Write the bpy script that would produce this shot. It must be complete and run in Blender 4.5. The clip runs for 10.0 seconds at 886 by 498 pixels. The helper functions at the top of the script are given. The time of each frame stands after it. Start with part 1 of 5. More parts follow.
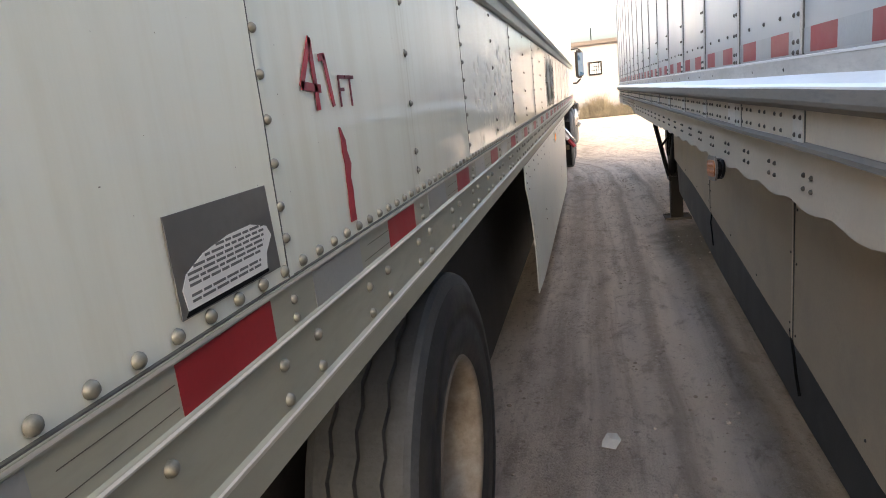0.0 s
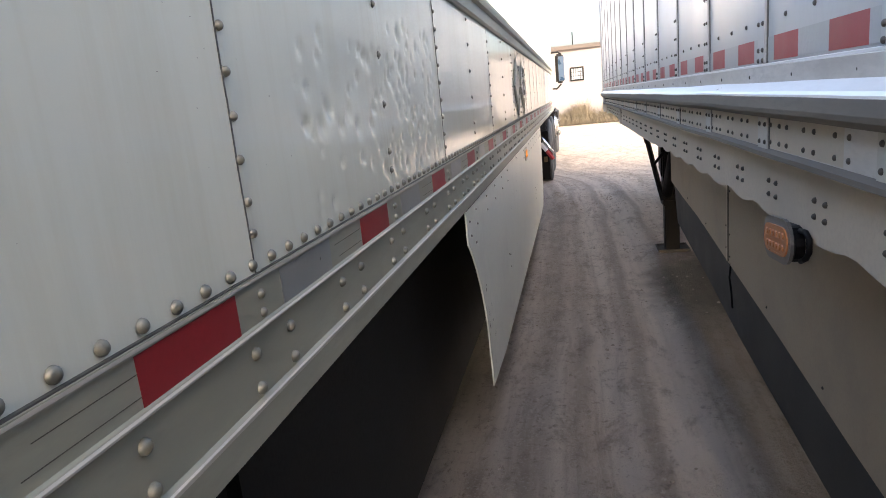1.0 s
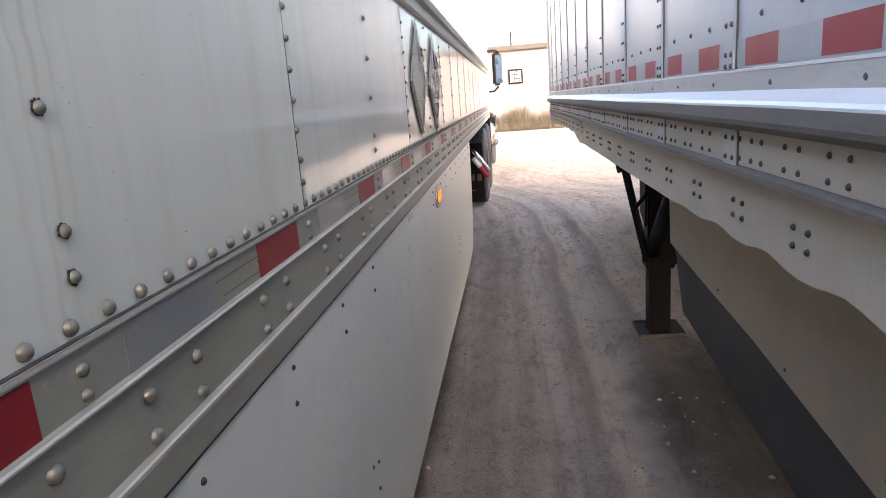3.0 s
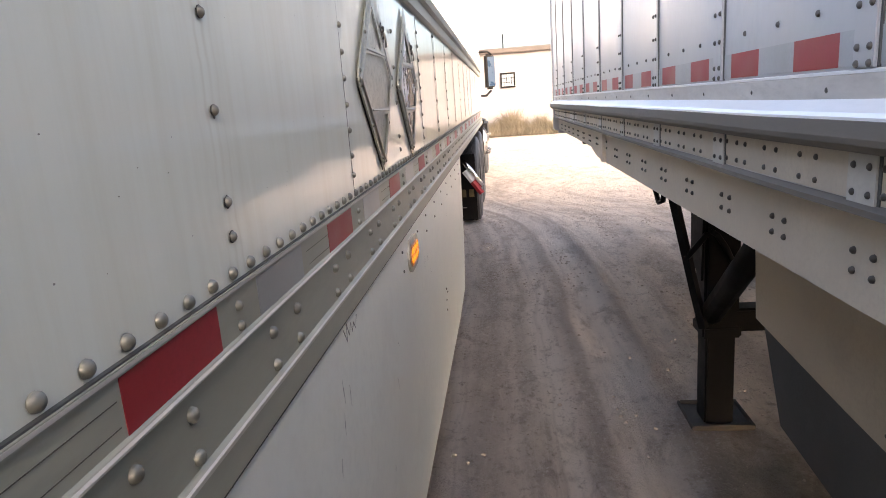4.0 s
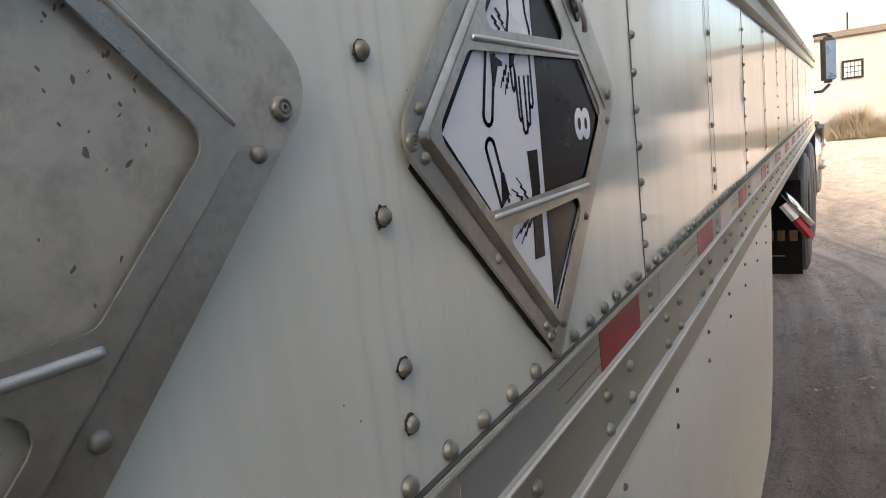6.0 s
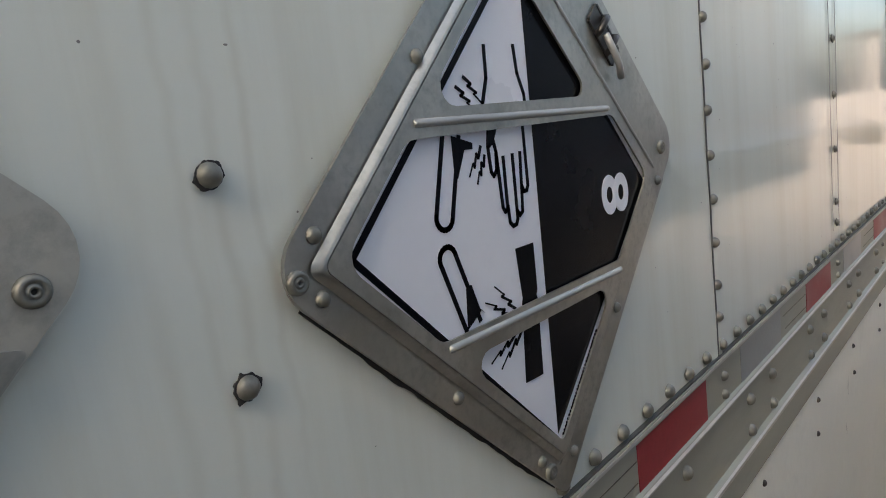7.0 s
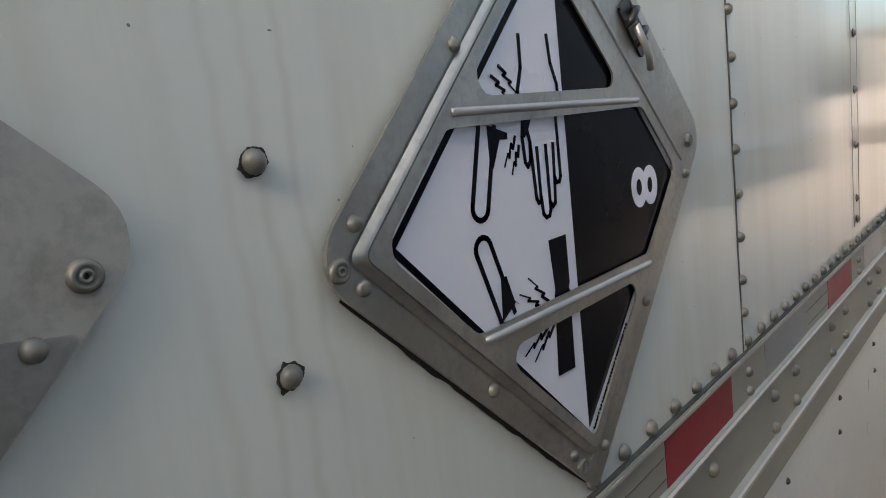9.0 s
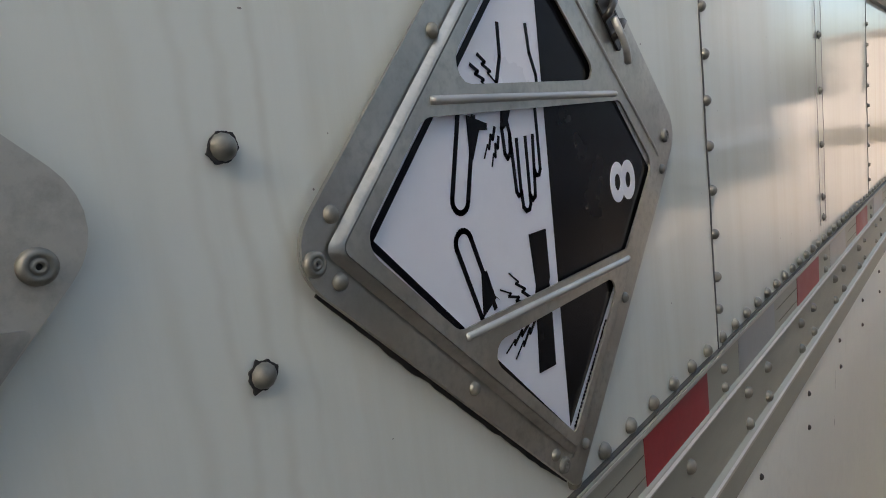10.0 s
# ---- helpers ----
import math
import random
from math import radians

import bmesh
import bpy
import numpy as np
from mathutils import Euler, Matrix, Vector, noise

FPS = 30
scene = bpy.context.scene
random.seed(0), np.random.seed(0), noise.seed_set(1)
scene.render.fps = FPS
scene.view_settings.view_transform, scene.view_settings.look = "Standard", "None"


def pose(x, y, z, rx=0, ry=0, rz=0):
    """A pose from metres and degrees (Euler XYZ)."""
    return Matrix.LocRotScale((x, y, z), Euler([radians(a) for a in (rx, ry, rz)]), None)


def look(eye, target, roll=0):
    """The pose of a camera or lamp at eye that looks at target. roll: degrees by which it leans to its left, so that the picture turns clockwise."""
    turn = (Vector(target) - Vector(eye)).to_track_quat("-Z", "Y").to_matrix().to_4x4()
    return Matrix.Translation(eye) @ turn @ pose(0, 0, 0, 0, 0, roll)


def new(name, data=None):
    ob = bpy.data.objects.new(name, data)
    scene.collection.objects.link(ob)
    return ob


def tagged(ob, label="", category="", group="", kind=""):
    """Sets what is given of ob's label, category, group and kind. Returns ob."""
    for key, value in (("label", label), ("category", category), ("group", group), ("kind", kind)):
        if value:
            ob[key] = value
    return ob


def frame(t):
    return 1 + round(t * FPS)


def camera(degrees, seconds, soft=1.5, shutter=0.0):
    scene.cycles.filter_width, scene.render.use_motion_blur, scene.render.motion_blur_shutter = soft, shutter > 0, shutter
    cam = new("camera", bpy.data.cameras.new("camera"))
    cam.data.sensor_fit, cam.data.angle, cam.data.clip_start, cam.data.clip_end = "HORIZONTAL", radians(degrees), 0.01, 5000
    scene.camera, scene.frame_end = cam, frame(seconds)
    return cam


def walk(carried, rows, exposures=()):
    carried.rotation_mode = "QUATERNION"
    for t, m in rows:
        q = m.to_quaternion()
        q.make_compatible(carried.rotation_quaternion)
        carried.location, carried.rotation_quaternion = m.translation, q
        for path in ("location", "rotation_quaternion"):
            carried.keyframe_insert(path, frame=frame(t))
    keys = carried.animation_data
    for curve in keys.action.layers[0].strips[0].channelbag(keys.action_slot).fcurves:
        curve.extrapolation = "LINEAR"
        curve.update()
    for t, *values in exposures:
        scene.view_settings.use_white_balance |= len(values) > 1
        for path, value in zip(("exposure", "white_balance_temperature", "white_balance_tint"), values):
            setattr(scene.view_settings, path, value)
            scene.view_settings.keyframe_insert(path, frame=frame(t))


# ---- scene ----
cam = camera(69.1, 10.0, soft=0.95)
PATH = [
    (0, (0.357, -0.612, 1.448), (-0.113, 1.279, 0.998), -6.2),
    (0.5, (0.325, -0.023, 1.439), (-0.123, 1.876, 0.997), -6.4),
    (1, (0.380, 0.595, 1.439), (-0.037, 2.501, 0.997), -5.7),
    (1.5, (0.339, 1.128, 1.445), (-0.043, 3.042, 1.008), -5.5),
    (2, (0.380, 1.643, 1.434), (0.055, 3.567, 0.993), -5.1),
    (2.5, (0.388, 2.152, 1.439), (0.108, 4.081, 0.992), -4.8),
    (2.7, (0.383, 2.342, 1.437), (0.133, 4.274, 0.983), -4.7),
    (3.8, (0.301, 3.486, 1.422), (0.088, 5.424, 0.975), -4.0),
    (4, (0.300, 3.673, 1.439), (0.099, 5.613, 0.994), -4.2),
    (4.5, (0.352, 4.149, 1.450), (0.102, 6.083, 1.008), -4.1),
    (5, (0.313, 4.543, 1.453), (-0.124, 6.449, 1.035), -5.2),
    (5.5, (0.303, 4.942, 1.472), (-0.476, 6.746, 1.100), -6.9),
    (6, (0.237, 5.247, 1.490), (-0.815, 6.915, 1.152), -6.9),
    (7.3, (0.270, 5.419, 1.553), (-1.102, 6.838, 1.231), -7.4),
    (7.5, (0.270, 5.417, 1.550), (-1.106, 6.832, 1.230), -7.5),
    (8, (0.267, 5.407, 1.547), (-1.113, 6.819, 1.229), -7.5),
    (8.5, (0.259, 5.403, 1.545), (-1.119, 6.817, 1.227), -7.5),
    (9, (0.251, 5.407, 1.543), (-1.111, 6.835, 1.222), -7.3),
    (9.5, (0.245, 5.409, 1.541), (-1.080, 6.872, 1.217), -7.2),
    (10, (0.239, 5.412, 1.536), (-1.056, 6.902, 1.214), -7.2),
]
walk(cam, [(t, look(eye, target, roll)) for t, eye, target, roll in PATH], exposures=[(0, 3.28, 6800, 10), (1.5, 3.24, 6500, 13), (2.7, 3.30, 6500, 15), (4.0, 3.30, 6850, 16), (5.0, 3.12, 6850, 15), (6.0, 3.00, 6850, 11), (7.3, 2.91, 6700, 8), (10, 2.87, 6700, 9)])

# ---- world, sun, exposure ----
SUN_EL, SUN_DIR = 20.0, Vector((-0.56, 0.83))
world = bpy.data.worlds.new("world")
scene.world = world
world.use_nodes = True
wn = world.node_tree.nodes
sky = wn.new("ShaderNodeTexSky")
sky.sky_type = "NISHITA"
sky.sun_disc = False
sky.sun_elevation = radians(SUN_EL)
sky.sun_rotation = math.atan2(-SUN_DIR.x, -SUN_DIR.y)
sky.air_density, sky.dust_density, sky.ozone_density = 0.8, 7.0, 0.5
wn["Background"].inputs["Strength"].default_value = 0.12
world.node_tree.links.new(sky.outputs[0], wn["Background"].inputs["Color"])
sun = new("sun", bpy.data.lights.new("sun", "SUN"))
sun.data.energy, sun.data.angle, sun.data.color = 0.15, radians(0.6), (1.0, 0.975, 0.94)
sun.matrix_world = look((0, 0, 0), (SUN_DIR.x, SUN_DIR.y, -math.tan(radians(SUN_EL))))


# ---- materials ----
def material(name, rgb, rough=0.5, metal=0.0, var=0.12, scale=6.0, fine=90.0, bump=0.0, bump_scale=60.0, dirt=None, dirt_amount=0.0, dirt_scale=3.0, stretch=(1, 1, 1), wave=0.0, wave_scale=3.0, spec=0.5, random_tint=0.0, dirt_max=0.8, rvar=1.0):
    """A painted, rubbed or earthy surface with tone at two scales, an optional dirt colour, and a fine relief."""
    m = bpy.data.materials.new(name)
    m.use_nodes = True
    nt = m.node_tree
    bs = nt.nodes["Principled BSDF"]
    geo = nt.nodes.new("ShaderNodeNewGeometry")
    mp = nt.nodes.new("ShaderNodeMapping")
    mp.inputs["Scale"].default_value = stretch
    nt.links.new(geo.outputs["Position"], mp.inputs["Vector"])

    def tex(sc, detail=6.0, rough_=0.6):
        n = nt.nodes.new("ShaderNodeTexNoise")
        n.inputs["Scale"].default_value, n.inputs["Detail"].default_value, n.inputs["Roughness"].default_value = sc, detail, rough_
        nt.links.new(mp.outputs[0], n.inputs["Vector"])
        return n

    def mix(a, b, fac, blend="MIX"):
        n = nt.nodes.new("ShaderNodeMix")
        n.data_type, n.blend_type = "RGBA", blend
        for sock, v in ((n.inputs["Factor"], fac), (n.inputs["A"], a), (n.inputs["B"], b)):
            if isinstance(v, bpy.types.NodeSocket):
                nt.links.new(v, sock)
            else:
                sock.default_value = v if isinstance(v, float) else (*v, 1.0)
        return n.outputs["Result"]

    def ramp(src, lo, hi):
        n = nt.nodes.new("ShaderNodeMapRange")
        n.inputs["From Min"].default_value, n.inputs["From Max"].default_value = lo, hi
        nt.links.new(src, n.inputs["Value"])
        return n.outputs["Result"]

    def soft(src, k):
        n = nt.nodes.new("ShaderNodeMath")
        n.operation = "MULTIPLY"
        n.inputs[1].default_value = k
        nt.links.new(src, n.inputs[0])
        return n.outputs[0]

    a, b = tex(scale), tex(fine, 3.0)
    dark = tuple(c * (1 - var) for c in rgb)
    light = tuple(min(1.0, c * (1 + var)) for c in rgb)
    col = mix(dark, light, ramp(a.outputs["Fac"], 0.3, 0.7))
    col = mix(col, tuple(c * (1 - 0.7 * var) for c in rgb), ramp(b.outputs["Fac"], 0.45, 0.75))
    if dirt:
        d = tex(dirt_scale, 9.0, 0.7)
        col = mix(col, dirt, soft(ramp(d.outputs["Fac"], 0.62 - 0.4 * dirt_amount, 0.98 - 0.2 * dirt_amount), dirt_max))
    if random_tint:
        oi = nt.nodes.new("ShaderNodeObjectInfo")
        col = mix(col, tuple(c * (1 - random_tint) for c in rgb), oi.outputs["Random"])
    nt.links.new(col, bs.inputs["Base Color"])
    rr = nt.nodes.new("ShaderNodeMapRange")
    rr.inputs["From Min"].default_value, rr.inputs["From Max"].default_value = 0.3, 0.7
    rr.inputs["To Min"].default_value, rr.inputs["To Max"].default_value = max(0.02, rough - 0.08 * rvar), min(1.0, rough + 0.1 * rvar)
    nt.links.new(a.outputs["Fac"], rr.inputs["Value"])
    nt.links.new(rr.outputs["Result"], bs.inputs["Roughness"])
    bs.inputs["Metallic"].default_value = metal
    bs.inputs["Specular IOR Level"].default_value = spec
    last = None
    for strength, sc, dist in ((bump, bump_scale, 0.004), (wave, wave_scale, 0.03)):
        if strength:
            bt = tex(sc, 4.0)
            bn = nt.nodes.new("ShaderNodeBump")
            bn.inputs["Strength"].default_value, bn.inputs["Distance"].default_value = strength, dist
            nt.links.new(bt.outputs["Fac"], bn.inputs["Height"])
            if last:
                nt.links.new(last, bn.inputs["Normal"])
            last = bn.outputs["Normal"]
    if last:
        nt.links.new(last, bs.inputs["Normal"])
    return m


M_SHEET = material("white_sheet", (0.765, 0.785, 0.70), 0.11, dirt_max=0.50, rvar=0.2, var=0.02, scale=2.5, fine=14, wave=0.08, wave_scale=1.6, dirt=(0.50, 0.46, 0.32), dirt_amount=0.40, dirt_scale=10, stretch=(1, 1, 0.07), spec=0.45)


def add_drips(m, first, pitch, tone):
    """Thin wandering run marks down the sheet beside every inner post."""
    nt = m.node_tree
    bs = nt.nodes["Principled BSDF"]
    geo = nt.nodes.new("ShaderNodeNewGeometry")
    sep = nt.nodes.new("ShaderNodeSeparateXYZ")
    nt.links.new(geo.outputs["Position"], sep.inputs[0])

    def calc(op, a, b=0.0, c=0.0):
        n = nt.nodes.new("ShaderNodeMath")
        n.operation = op
        for sock, v in zip(n.inputs, (a, b, c)):
            if isinstance(v, bpy.types.NodeSocket):
                nt.links.new(v, sock)
            else:
                sock.default_value = v
        return n.outputs[0]

    def tex(stretch, detail=3.0):
        mp = nt.nodes.new("ShaderNodeMapping")
        mp.inputs["Scale"].default_value = stretch
        nt.links.new(geo.outputs["Position"], mp.inputs["Vector"])
        n = nt.nodes.new("ShaderNodeTexNoise")
        n.inputs["Scale"].default_value, n.inputs["Detail"].default_value = 1.0, detail
        nt.links.new(mp.outputs[0], n.inputs["Vector"])
        return n.outputs["Fac"]

    wander = calc("MULTIPLY", calc("SUBTRACT", tex((1, 3, 16)), 0.5), 0.022)
    side = calc("SUBTRACT", calc("FLOORED_MODULO", calc("SUBTRACT", calc("ADD", sep.outputs["Y"], wander), first - pitch / 2), pitch), pitch / 2)
    total = None
    for at, wide, strength in ((-0.034, 0.008, 0.6), (-0.012, 0.005, 0.8), (0.006, 0.006, 1.0), (0.024, 0.0045, 0.7), (0.052, 0.010, 0.45), (-0.075, 0.014, 0.35)):
        n = nt.nodes.new("ShaderNodeMapRange")
        n.interpolation_type = "SMOOTHSTEP"
        n.inputs["From Min"].default_value, n.inputs["From Max"].default_value, n.inputs["To Max"].default_value = wide, 0.0, strength
        nt.links.new(calc("ABSOLUTE", calc("SUBTRACT", side, at)), n.inputs["Value"])
        total = calc("MAXIMUM", total, n.outputs["Result"]) if total else n.outputs["Result"]
    broken = nt.nodes.new("ShaderNodeMapRange")
    broken.inputs["From Min"].default_value, broken.inputs["From Max"].default_value, broken.inputs["To Max"].default_value = 0.34, 0.66, 0.30
    nt.links.new(tex((1, 22, 5), 5.0), broken.inputs["Value"])
    mix = nt.nodes.new("ShaderNodeMix")
    mix.data_type = "RGBA"
    nt.links.new(calc("MULTIPLY", total, broken.outputs["Result"]), mix.inputs["Factor"])
    nt.links.new(bs.inputs["Base Color"].links[0].from_socket, mix.inputs["A"])
    mix.inputs["B"].default_value = (*tone, 1.0)
    nt.links.new(mix.outputs["Result"], bs.inputs["Base Color"])


add_drips(M_SHEET, 0.6816, 1.2192, (0.42, 0.37, 0.25))
M_RAIL = material("aluminium_rail", (0.355, 0.355, 0.29), 0.5, 0.1, var=0.12, scale=5, fine=60, bump=0.08, bump_scale=120, dirt=(0.22, 0.20, 0.16), dirt_amount=0.25, dirt_scale=6, stretch=(1, 0.25, 1))
M_EDGE = material("bright_aluminium", (0.52, 0.50, 0.45), 0.6, 0.0, var=0.1, scale=9, bump=0.06, dirt=(0.3, 0.28, 0.24), dirt_amount=0.15)
M_RIVET = material("rivet_metal", (0.245, 0.24, 0.205), 0.46, 0.5, var=0.2, scale=60, dirt=(0.14, 0.13, 0.10), dirt_amount=0.45, dirt_scale=90)
M_RED = material("red_tape", (0.30, 0.020, 0.028), 0.45, var=0.12, scale=7, fine=160, bump=0.03)
M_WHITE_TAPE = material("silver_tape", (0.31, 0.325, 0.32), 0.35, 0.2, var=0.08, scale=8, fine=160, bump=0.03)
M_SKIRT = material("skirt_panel", (0.87, 0.89, 0.82), 0.42, dirt_max=0.3, var=0.05, scale=2, fine=50, bump=0.04, dirt=(0.36, 0.33, 0.29), dirt_amount=0.25, dirt_scale=2.5, wave=0.06, wave_scale=1.2)
M_BLACK = material("black_steel", (0.005, 0.005, 0.006), 0.5, var=0.3, scale=12, bump=0.08, dirt=(0.014, 0.013, 0.012), dirt_amount=0.3, spec=0.12)
M_FLAP = material("grey_rubber", (0.031, 0.034, 0.035), 0.6, var=0.25, scale=6, bump=0.06, dirt=(0.085, 0.08, 0.075), dirt_amount=0.4)
M_RUBBER = material("tyre_rubber", (0.062, 0.070, 0.082), 0.55, var=0.3, scale=9, bump=0.12, bump_scale=140, dirt=(0.10, 0.11, 0.12), dirt_amount=0.5, dirt_scale=6, spec=0.4)
M_SIDEWALL = material("sidewall_rubber", (0.022, 0.024, 0.028), 0.5, var=0.3, scale=12, bump=0.08, bump_scale=100, dirt=(0.07, 0.07, 0.07), dirt_amount=0.4, dirt_scale=9, spec=0.4)
M_RIM = material("rusty_white_rim", (0.44, 0.41, 0.35), 0.55, var=0.15, scale=8, dirt=(0.10, 0.055, 0.03), dirt_amount=1.2, dirt_scale=14, bump=0.08)
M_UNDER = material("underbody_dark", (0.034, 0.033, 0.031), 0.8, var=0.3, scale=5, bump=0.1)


def ground_material():
    """Packed dirt: long wheel tracks, damp patches, crumbs and fine grain."""
    m = bpy.data.materials.new("dirt_ground")
    m.use_nodes = True
    nt = m.node_tree
    bs = nt.nodes["Principled BSDF"]
    bs.inputs["Roughness"].default_value, bs.inputs["Specular IOR Level"].default_value = 0.95, 0.15
    geo = nt.nodes.new("ShaderNodeNewGeometry")

    def tex(scale, stretch, detail, rough, warp=0.0):
        mp = nt.nodes.new("ShaderNodeMapping")
        mp.inputs["Scale"].default_value = stretch
        nt.links.new(geo.outputs["Position"], mp.inputs["Vector"])
        n = nt.nodes.new("ShaderNodeTexNoise")
        n.inputs["Scale"].default_value, n.inputs["Detail"].default_value, n.inputs["Roughness"].default_value, n.inputs["Distortion"].default_value = scale, detail, rough, warp
        nt.links.new(mp.outputs[0], n.inputs["Vector"])
        return n.outputs["Fac"]

    def ranged(src, lo, hi, top=1.0):
        n = nt.nodes.new("ShaderNodeMapRange")
        n.inputs["From Min"].default_value, n.inputs["From Max"].default_value, n.inputs["To Max"].default_value = lo, hi, top
        nt.links.new(src, n.inputs["Value"])
        return n.outputs["Result"]

    def blend(a, b, fac):
        n = nt.nodes.new("ShaderNodeMix")
        n.data_type = "RGBA"
        nt.links.new(fac, n.inputs["Factor"])
        for sock, v in ((n.inputs["A"], a), (n.inputs["B"], b)):
            if isinstance(v, bpy.types.NodeSocket):
                nt.links.new(v, sock)
            else:
                sock.default_value = (*v, 1.0)
        return n.outputs["Result"]

    sep = nt.nodes.new("ShaderNodeSeparateXYZ")
    nt.links.new(geo.outputs["Position"], sep.inputs[0])

    def calc(op, a, b_=0.0):
        n = nt.nodes.new("ShaderNodeMath")
        n.operation = op
        for sock, v in zip(n.inputs, (a, b_)):
            if isinstance(v, bpy.types.NodeSocket):
                nt.links.new(v, sock)
            else:
                sock.default_value = v
        return n.outputs[0]

    # the tracks run along the lane and swing away ever more from y = 7 on
    ahead = calc("MINIMUM", calc("MAXIMUM", calc("SUBTRACT", sep.outputs["Y"], 7.0), 0.0), 5.0)
    beyond = calc("MAXIMUM", calc("SUBTRACT", sep.outputs["Y"], 12.0), 0.0)
    bend = calc("ADD", calc("MULTIPLY", calc("POWER", ahead, 4.0), 0.0009), calc("MULTIPLY", beyond, 0.45))
    wander = calc("ADD", calc("MULTIPLY", tex(0.5, (0.2, 1, 1), 3.0, 0.5), 0.22), calc("MULTIPLY", tex(5.0, (1, 0.5, 1), 4.0, 0.6), 0.045))
    across = calc("ADD", calc("ADD", sep.outputs["X"], bend), calc("SUBTRACT", wander, 0.13))
    lane = nt.nodes.new("ShaderNodeCombineXYZ")
    nt.links.new(across, lane.inputs["X"])
    nt.links.new(sep.outputs["Y"], lane.inputs["Y"])

    def lane_tex(scale, stretch, detail, rough):
        mp = nt.nodes.new("ShaderNodeMapping")
        mp.inputs["Scale"].default_value = stretch
        nt.links.new(lane.outputs[0], mp.inputs["Vector"])
        n = nt.nodes.new("ShaderNodeTexNoise")
        n.inputs["Scale"].default_value, n.inputs["Detail"].default_value, n.inputs["Roughness"].default_value = scale, detail, rough
        nt.links.new(mp.outputs[0], n.inputs["Vector"])
        return n.outputs["Fac"]

    broad = lane_tex(1.0, (4.5, 0.22, 1), 5.0, 0.6)
    streak = lane_tex(1.0, (16.0, 0.55, 1), 6.0, 0.62)
    hair = lane_tex(1.0, (60.0, 1.6, 1), 4.0, 0.6)
    patches = tex(1.2, (1.0, 0.45, 1), 7.0, 0.62, 0.5)
    mottle = tex(7.0, (1, 0.45, 1), 8.0, 0.70, 0.3)
    crumbs = tex(24.0, (1, 0.8, 1), 9.0, 0.75)
    clods = tex(70.0, (1, 1, 1), 4.0, 0.7)
    grain = tex(220.0, (1, 1, 1), 3.0, 0.6)
    DARK, MID, LIGHT, SAND = (0.300, 0.252, 0.216), (0.550, 0.472, 0.410), (0.700, 0.625, 0.550), (0.620, 0.520, 0.430)
    col = blend(MID, LIGHT, ranged(broad, 0.40, 0.64, 0.75))
    col = blend(col, SAND, calc("MULTIPLY", ranged(across, 1.05, 1.35), 0.7))
    for x0, wide, tone, most in ((0.84, 0.12, LIGHT, 0.95), (0.66, 0.06, DARK, 0.5), (1.04, 0.05, DARK, 0.5), (0.50, 0.09, LIGHT, 0.45), (0.36, 0.06, DARK, 0.55), (0.16, 0.10, DARK, 0.55), (1.27, 0.10, LIGHT, 0.45), (1.62, 0.12, DARK, 0.4), (1.95, 0.14, LIGHT, 0.5), (2.4, 0.12, DARK, 0.4)):
        near_it = ranged(calc("ABSOLUTE", calc("SUBTRACT", across, x0)), wide, wide * 0.4)
        col = blend(col, tone, calc("MULTIPLY", near_it, ranged(streak, 0.30, 0.58, most)))
    # wheel arcs where vehicles swing out of the lane
    dx, dy = calc("SUBTRACT", sep.outputs["X"], 2.9), calc("SUBTRACT", sep.outputs["Y"], 13.7)
    radius = calc("ADD", calc("SQRT", calc("ADD", calc("MULTIPLY", dx, dx), calc("MULTIPLY", dy, dy))), calc("MULTIPLY", tex(2.0, (1, 1, 1), 3.0, 0.5), 0.12))
    for r0, wide, tone in ((1.75, 0.05, DARK), (2.05, 0.08, LIGHT), (2.32, 0.05, DARK), (2.55, 0.07, LIGHT), (2.85, 0.05, DARK), (3.2, 0.06, LIGHT)):
        col = blend(col, tone, calc("MULTIPLY", ranged(calc("ABSOLUTE", calc("SUBTRACT", radius, r0)), wide, wide * 0.4), ranged(mottle, 0.34, 0.6, 0.55)))
    col = blend(col, DARK, ranged(streak, 0.50, 0.34, 0.45))
    col = blend(col, LIGHT, ranged(hair, 0.60, 0.74, 0.35))
    col = blend(col, DARK, ranged(patches, 0.50, 0.66, 0.65))
    col = blend(col, DARK, ranged(mottle, 0.48, 0.36, 0.70))
    col = blend(col, LIGHT, ranged(mottle, 0.54, 0.66, 0.45))
    col = blend(col, (0.185, 0.150, 0.125), ranged(crumbs, 0.55, 0.66, 0.62))
    col = blend(col, (0.165, 0.135, 0.112), ranged(clods, 0.63, 0.75, 0.4))
    col = blend(col, (0.60, 0.54, 0.48), calc("MULTIPLY", ranged(clods, 0.46, 0.36, 0.7), ranged(patches, 0.40, 0.58)))
    col = blend(col, (0.60, 0.53, 0.47), ranged(grain, 0.58, 0.8, 0.4))
    # the one smooth pale track between crumbly darker strips
    for x0, wide, tone, most in ((0.84, 0.14, (0.62, 0.55, 0.485), 0.60), (1.06, 0.05, DARK, 0.35), (0.67, 0.05, DARK, 0.35)):
        col = blend(col, tone, calc("MULTIPLY", ranged(calc("ABSOLUTE", calc("SUBTRACT", across, x0)), wide, wide * 0.35), ranged(mottle, 0.32, 0.52, most)))
    strew = tex(38.0, (1, 0.7, 1), 7.0, 0.75, 0.4)
    gather = ranged(tex(1.7, (1, 0.5, 1), 4.0, 0.6), 0.42, 0.60)
    off_track = ranged(calc("ABSOLUTE", calc("SUBTRACT", across, 0.84)), 0.06, 0.16)
